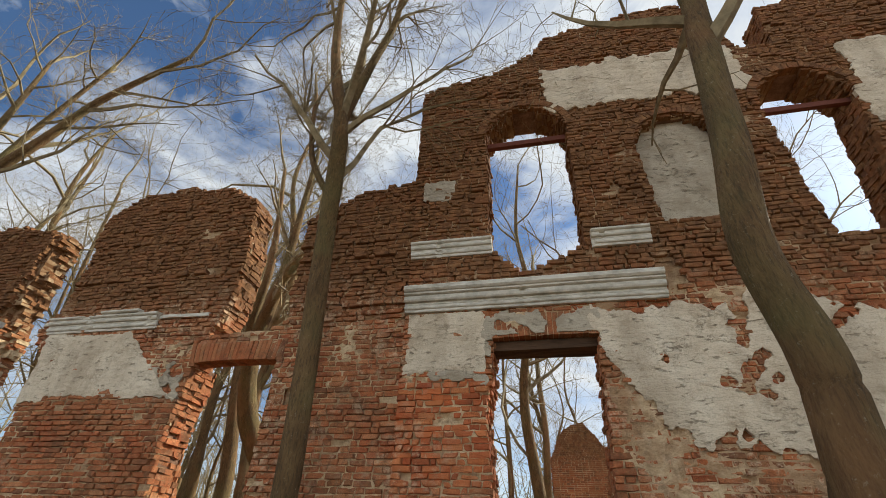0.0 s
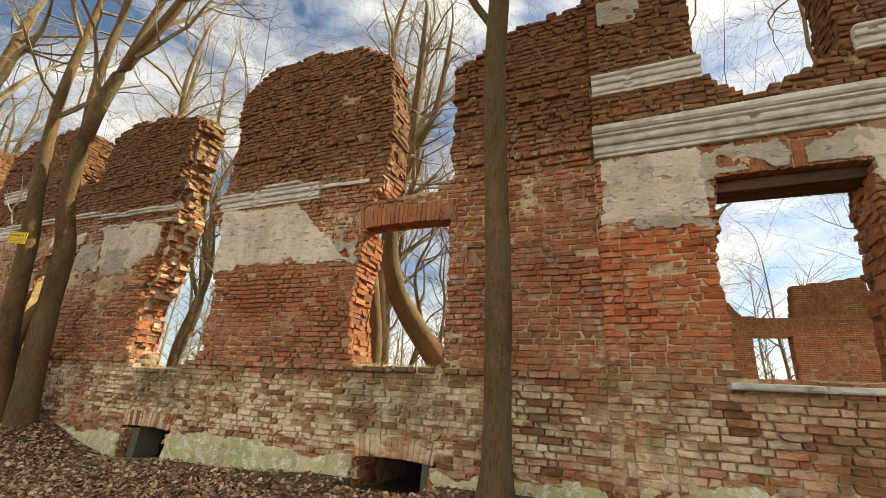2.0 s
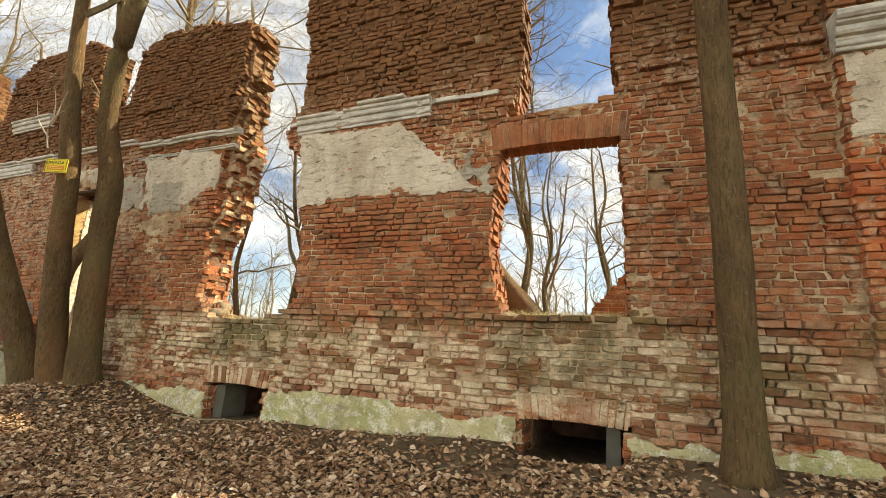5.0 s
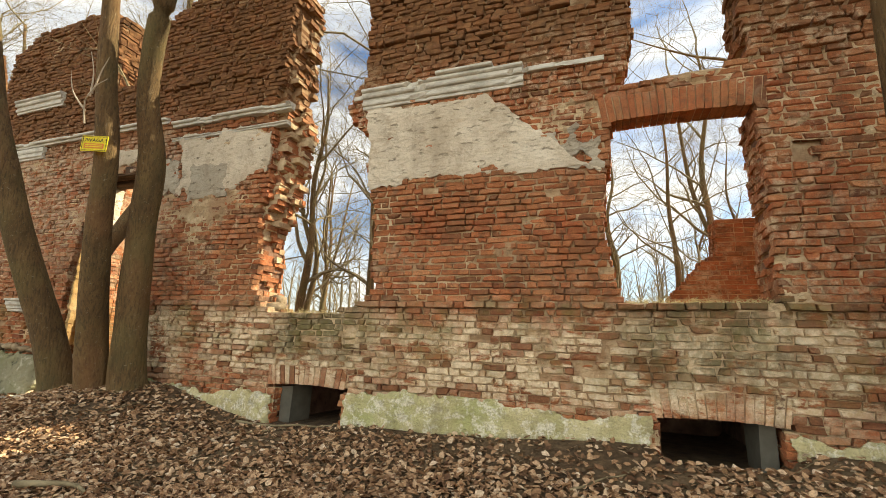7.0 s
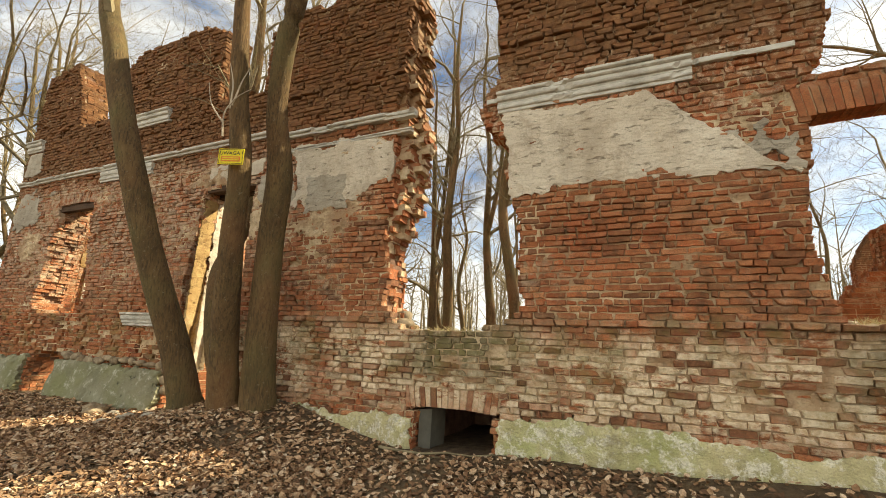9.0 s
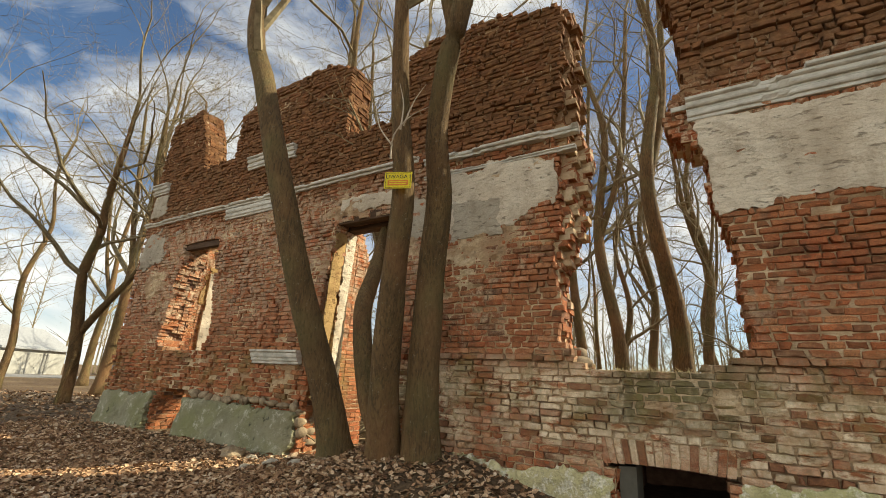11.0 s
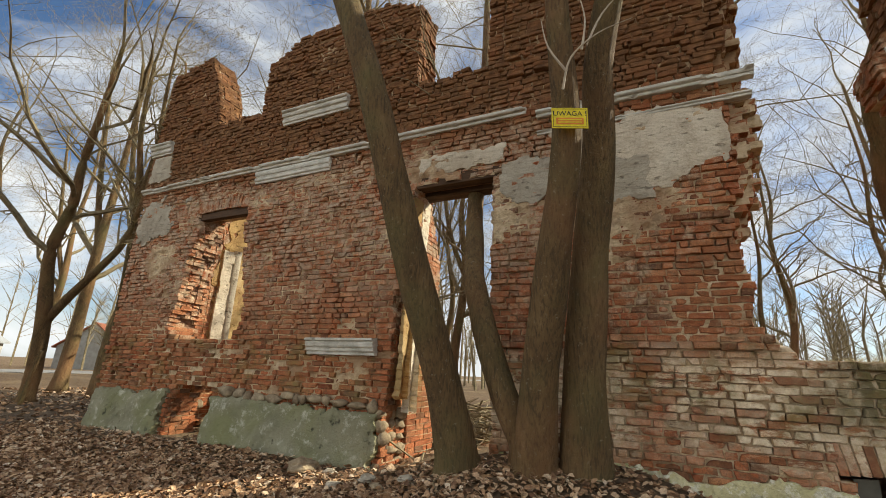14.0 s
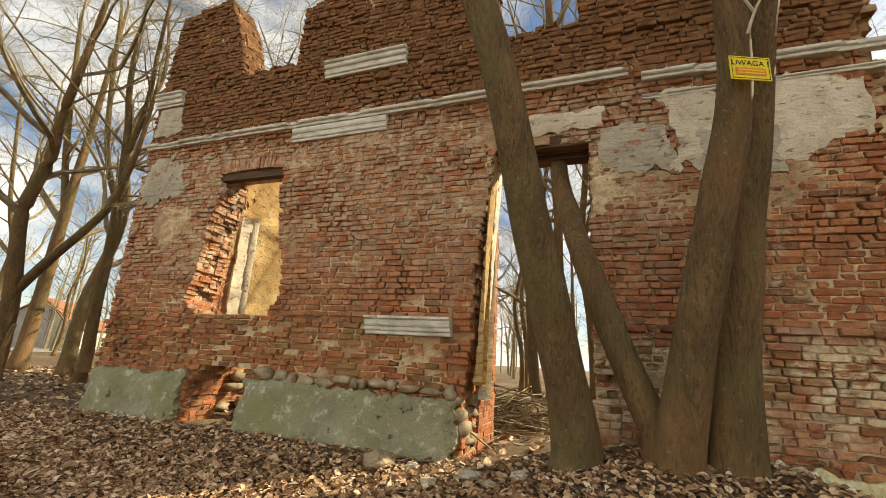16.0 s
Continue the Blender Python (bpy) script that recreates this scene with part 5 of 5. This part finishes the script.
# ---- warning sign ----
sign = tagged(new("warning_sign"), "yellow rectangular warning sign nailed to a trunk", "sign")
sign.matrix_basis = pose(-2.07, -1.60, 3.77, 0, 0, 22) @ Matrix.Diagonal((0.86, 1, 0.82, 1))
m_yellow = plain("sign_yellow", (0.78, 0.60, 0.02), 0.45, 30)
m_black = plain("sign_black", (0.02, 0.02, 0.02), 0.5)
m_orange = plain("sign_orange", (0.75, 0.22, 0.03), 0.5)
acc = Acc()
acc.box(-0.2, 0.2, -0.004, 0.004, -0.135, 0.135)
acc.part("plate", m_yellow, sign)
acc = Acc()
for x0, x1, z0, z1 in ((-0.185, 0.185, 0.117, 0.121), (-0.185, 0.185, -0.121, -0.117), (-0.185, -0.181, -0.12, 0.12), (0.181, 0.185, -0.12, 0.12)):
    acc.box(x0, x1, -0.0075, -0.004, z0, z1)
acc.part("border", m_black, sign, "thin black border line")
acc = Acc()
acc.box(-0.15, 0.15, -0.0075, -0.004, -0.085, 0.0)
acc.part("text_panel", m_orange, sign, "orange text panel")
acc = Acc()
for z0 in (-0.025, -0.058):
    acc.box(-0.13, 0.13, -0.010, -0.0075, z0 - 0.008, z0 + 0.006)
acc.part("text_line", m_yellow, sign, "yellow lettering lines")
txt = bpy.data.curves.new("sign_text", "FONT")
txt.body, txt.size, txt.align_x, txt.align_y, txt.extrude = "UWAGA !", 0.085, "CENTER", "CENTER", 0.001
txt.materials.append(m_black)
word = new("lettering", txt)
word.parent = sign
word.matrix_basis = pose(0, -0.0065, 0.055, 90, 0, 0)

# pale broken twig at the sign
acc = Acc()
for pts in (((-2.1, -1.75, 4.0), (-2.0, -1.85, 4.25), (-1.75, -1.9, 4.4), (-1.45, -1.95, 4.42)), ((-2.05, -1.8, 4.15), (-2.2, -1.9, 4.4), (-2.25, -1.95, 4.7)), ((-1.85, -1.87, 4.33), (-1.7, -1.9, 4.6), (-1.5, -1.95, 4.75)), ((-1.9, -1.86, 4.3), (-1.85, -1.9, 4.6), (-1.9, -1.95, 4.9))):
    acc.tube(smooth_path(pts, 4), [0.014 - 0.011 * i / (4 * (len(pts) - 1)) for i in range(4 * (len(pts) - 1) + 1)], 5)
tagged(acc.part("broken_twig", plain("bare_twig", (0.55, 0.45, 0.32))), "pale broken twig sprouting beside the sign", "twig")


# ---- on the ground ----
def stone(label, x, y, s, seed, mat):
    bm = bmesh.new()
    bmesh.ops.create_icosphere(bm, subdivisions=3, radius=0.5)
    for v in bm.verts:
        q = v.co.normalized()
        d = 1 + 0.45 * noise.noise(q * 1.3 + Vector((seed, 0, 0))) + 0.16 * noise.noise(q * 4 + Vector((seed, 5, 0)))
        v.co = Vector((q.x * s[0], q.y * s[1], q.z * s[2])) * d * 0.5
    me = bpy.data.meshes.new("rubble_stone")
    bm.to_mesh(me)
    bm.free()
    me.materials.append(mat)
    ob = new("rubble_stone", me)
    ob.matrix_basis = pose(x, y, ground_z(x, y) + s[2] * 0.22, 0, 0, seed * 40)
    return tagged(ob, label, "stone", "rubble by the doorway")


for i, (x, y, s) in enumerate(((-5.72, -0.62, (0.5, 0.36, 0.3)), (-5.0, -0.85, (0.3, 0.24, 0.12)), (-4.62, -0.72, (0.5, 0.3, 0.14)), (-4.35, -0.95, (0.24, 0.18, 0.1)), (-5.35, -0.5, (0.22, 0.16, 0.12)), (-4.1, -0.75, (0.3, 0.2, 0.1)), (-5.9, -0.45, (0.2, 0.18, 0.14)))):
    stone("pale lump of fallen plaster among leaves", x, y, tuple(0.75 * v for v in s), i + 1, M_PLASTER_GREY if i % 3 else M_STONE)

rs = random.Random(21)


def stick(label, x, y, length, turn, r, group="fallen sticks on the leaves"):
    pts, d = [], Vector((math.cos(turn), math.sin(turn), 0))
    for k in range(6):
        q = Vector((x, y, 0)) + d * (length * k / 5)
        d = (d + Vector((rs.gauss(0, 0.12), rs.gauss(0, 0.12), 0))).normalized()
        q.z = ground_z(q.x, q.y) + r + 0.012
        pts.append(q)
    acc = Acc()
    acc.tube(pts, [r * (1 - 0.12 * k) for k in range(6)], 7)
    return tagged(acc.part("stick", M_BRANCH, smooth=True), label, "stick", group)


stick("bent pale branch lying along the cellar opening", -0.3, -0.28, 1.5, -0.05, 0.02)
stick("short thick broken branch on the leaves", -0.6, -2.5, 0.7, 0.5, 0.035)
for _ in range(26):
    stick("thin fallen twig on the leaf litter", rs.uniform(-7, 9), rs.uniform(-3.2, -0.4), rs.uniform(0.3, 0.9), rs.uniform(0, 6.28), rs.uniform(0.005, 0.012))
stick("thin dry twig before the cellar opening", 4.9, -0.15, 1.2, -0.1, 0.008)

# heap of brushwood beyond the doorway
heap = Acc()
for _ in range(420):
    x, y = rs.gauss(-5.2, 1.1), rs.gauss(3.2, 1.0)
    h = 0.75 * math.exp(-((x + 5.2) / 1.2) ** 2 - ((y - 3.2) / 1.1) ** 2)
    d = Vector((rs.gauss(0, 1), rs.gauss(0, 1), rs.gauss(0, 0.22))).normalized() * rs.uniform(0.3, 1.0)
    p = Vector((x, y, 0.1 + rs.uniform(0, 1) * h))
    heap.tube([p - d, p + Vector((0, 0, rs.uniform(0, 0.08))), p + d], [0.016, 0.012, 0.005], 4, cap=False)
tagged(heap.part("brush_pile", M_BRANCH), "heap of cut brushwood inside the ruin", "brush pile", kind="stuff")

# dry grass and twigs on the broken sills
m_grass = plain("dry_grass", (0.62, 0.50, 0.24), 0.8)
for name, x0, x1, z0, count in (("sill_grass", 4.66, 6.0, 1.80, 420), ("sill_grass", 0.0, 0.9, 1.62, 200)):
    acc = Acc()
    for _ in range(count):
        x, y = rs.uniform(x0, x1), rs.uniform(0.02, 0.58)
        p = Vector((x, y, z0 - 0.02))
        e = Vector((rs.gauss(0, 0.08), rs.gauss(-0.02, 0.08), rs.uniform(0.01, 0.09)))
        acc.tube([p, p + e], [0.004, 0.0015], 3, cap=False)
    tagged(acc.part(name, m_grass), "dry yellow grass tufts on the broken sill", "grass", kind="stuff")

# ---- village beyond the trees ----
m_wall_w = plain("white_render", (0.42, 0.40, 0.34), 0.9, 2)
m_roof_r = plain("red_roof_tiles", (0.36, 0.12, 0.06), 0.8, 5)
m_roof_g = plain("grey_roof_sheet", (0.36, 0.36, 0.35), 0.7, 5)
m_glass = plain("dark_window_glass", (0.05, 0.06, 0.07), 0.2)


def house(label, x, y, turn, w, d, h, rise, wall_mat, roof_mat, windows):
    ob = tagged(new("house"), label, "house")
    ob.matrix_basis = pose(x, y, -0.1, 0, 0, turn)
    acc = Acc()
    acc.box(-w / 2, w / 2, -d / 2, d / 2, 0, h)
    k = len(acc.v)
    acc.v += [(-w / 2, -d / 2, h), (-w / 2, d / 2, h), (-w / 2, 0, h + rise), (w / 2, -d / 2, h), (w / 2, d / 2, h), (w / 2, 0, h + rise)]
    acc.f += [(k, k + 2, k + 1), (k + 3, k + 4, k + 5)]
    acc.part("wall", wall_mat, ob)
    acc = Acc()
    for s in (-1, 1):
        k = len(acc.v)
        a, b = (s * (d / 2 + 0.4), h - 0.3), (0, h + rise)
        for yy, zz in (a, b):
            for dz in (0.03, 0.22):
                acc.v += [(-w / 2 - 0.4, yy, zz + dz), (w / 2 + 0.4, yy, zz + dz)]
        acc.f += [(k + 2, k + 3, k + 7, k + 6), (k, k + 1, k + 5, k + 4), (k, k + 1, k + 3, k + 2), (k, k + 2, k + 6, k + 4), (k + 1, k + 3, k + 7, k + 5)]
    acc.part("roof", roof_mat, ob)
    for i in range(windows):
        acc = Acc()
        cx = -w / 2 + w * (i + 0.5) / windows
        acc.box(cx - 0.5, cx + 0.5, -d / 2 - 0.03, -d / 2 + 0.05, 1.0, 2.3)
        acc.part("window", m_glass, ob)
    return ob


house("white house with a red tiled roof beyond the trees", -53, 46, -35, 11, 9, 3.2, 3.6, m_wall_w, m_roof_r, 3)
house("low white barn with a grey roof by the road", -68, 11, -60, 14, 8, 3.0, 2.2, m_wall_w, m_roof_g, 2)
house("small house with a red roof by the road", -75, 34, -50, 12, 8, 3.0, 3.2, m_wall_w, m_roof_r, 2)
road = Acc()
road.box(-62, -52, -120, 160, -0.08, 0.02)
tagged(road.part("road", plain("pale_asphalt", (0.30, 0.28, 0.25), 0.9, 3)), "pale asphalt village road past the wood", "road", kind="structure")
post = Acc()
post.tube([Vector((-16.6, 0.8, -0.2)), Vector((-16.45, 0.8, 0.7)), Vector((-16.2, 0.8, 1.5))], [0.055, 0.055, 0.05], 8)
tagged(post.part("fence_post", M_BARK), "leaning grey wooden fence post", "post")


# ---- single bricks of the pier between the two gaps ----
variants = {}
rp = random.Random(11)
for kind in (True, False):
    variants[kind] = []
    for _ in range(12):
        acc = Acc()
        w = 0.25 if kind else 0.122
        acc.brick(-w / 2 - 0.002, w / 2 + 0.002, 0, 0.12, -0.0345, 0.0345, 0.0075)
        variants[kind].append((w, acc.mesh("brick", M_BRICK_PIECE)))
for mx, y0, zc, w, kind in pieces:
    kind = w > 0.18
    base, me = rp.choice(variants[kind])
    ob = new("brick", me)
    ob.parent = wall_front
    ob.matrix_basis = pose(mx, y0, zc, rp.uniform(-1, 1), rp.uniform(-1.2, 1.2), rp.uniform(-1.5, 1.5)) @ Matrix.Diagonal((w / base, 1, 1, 1))
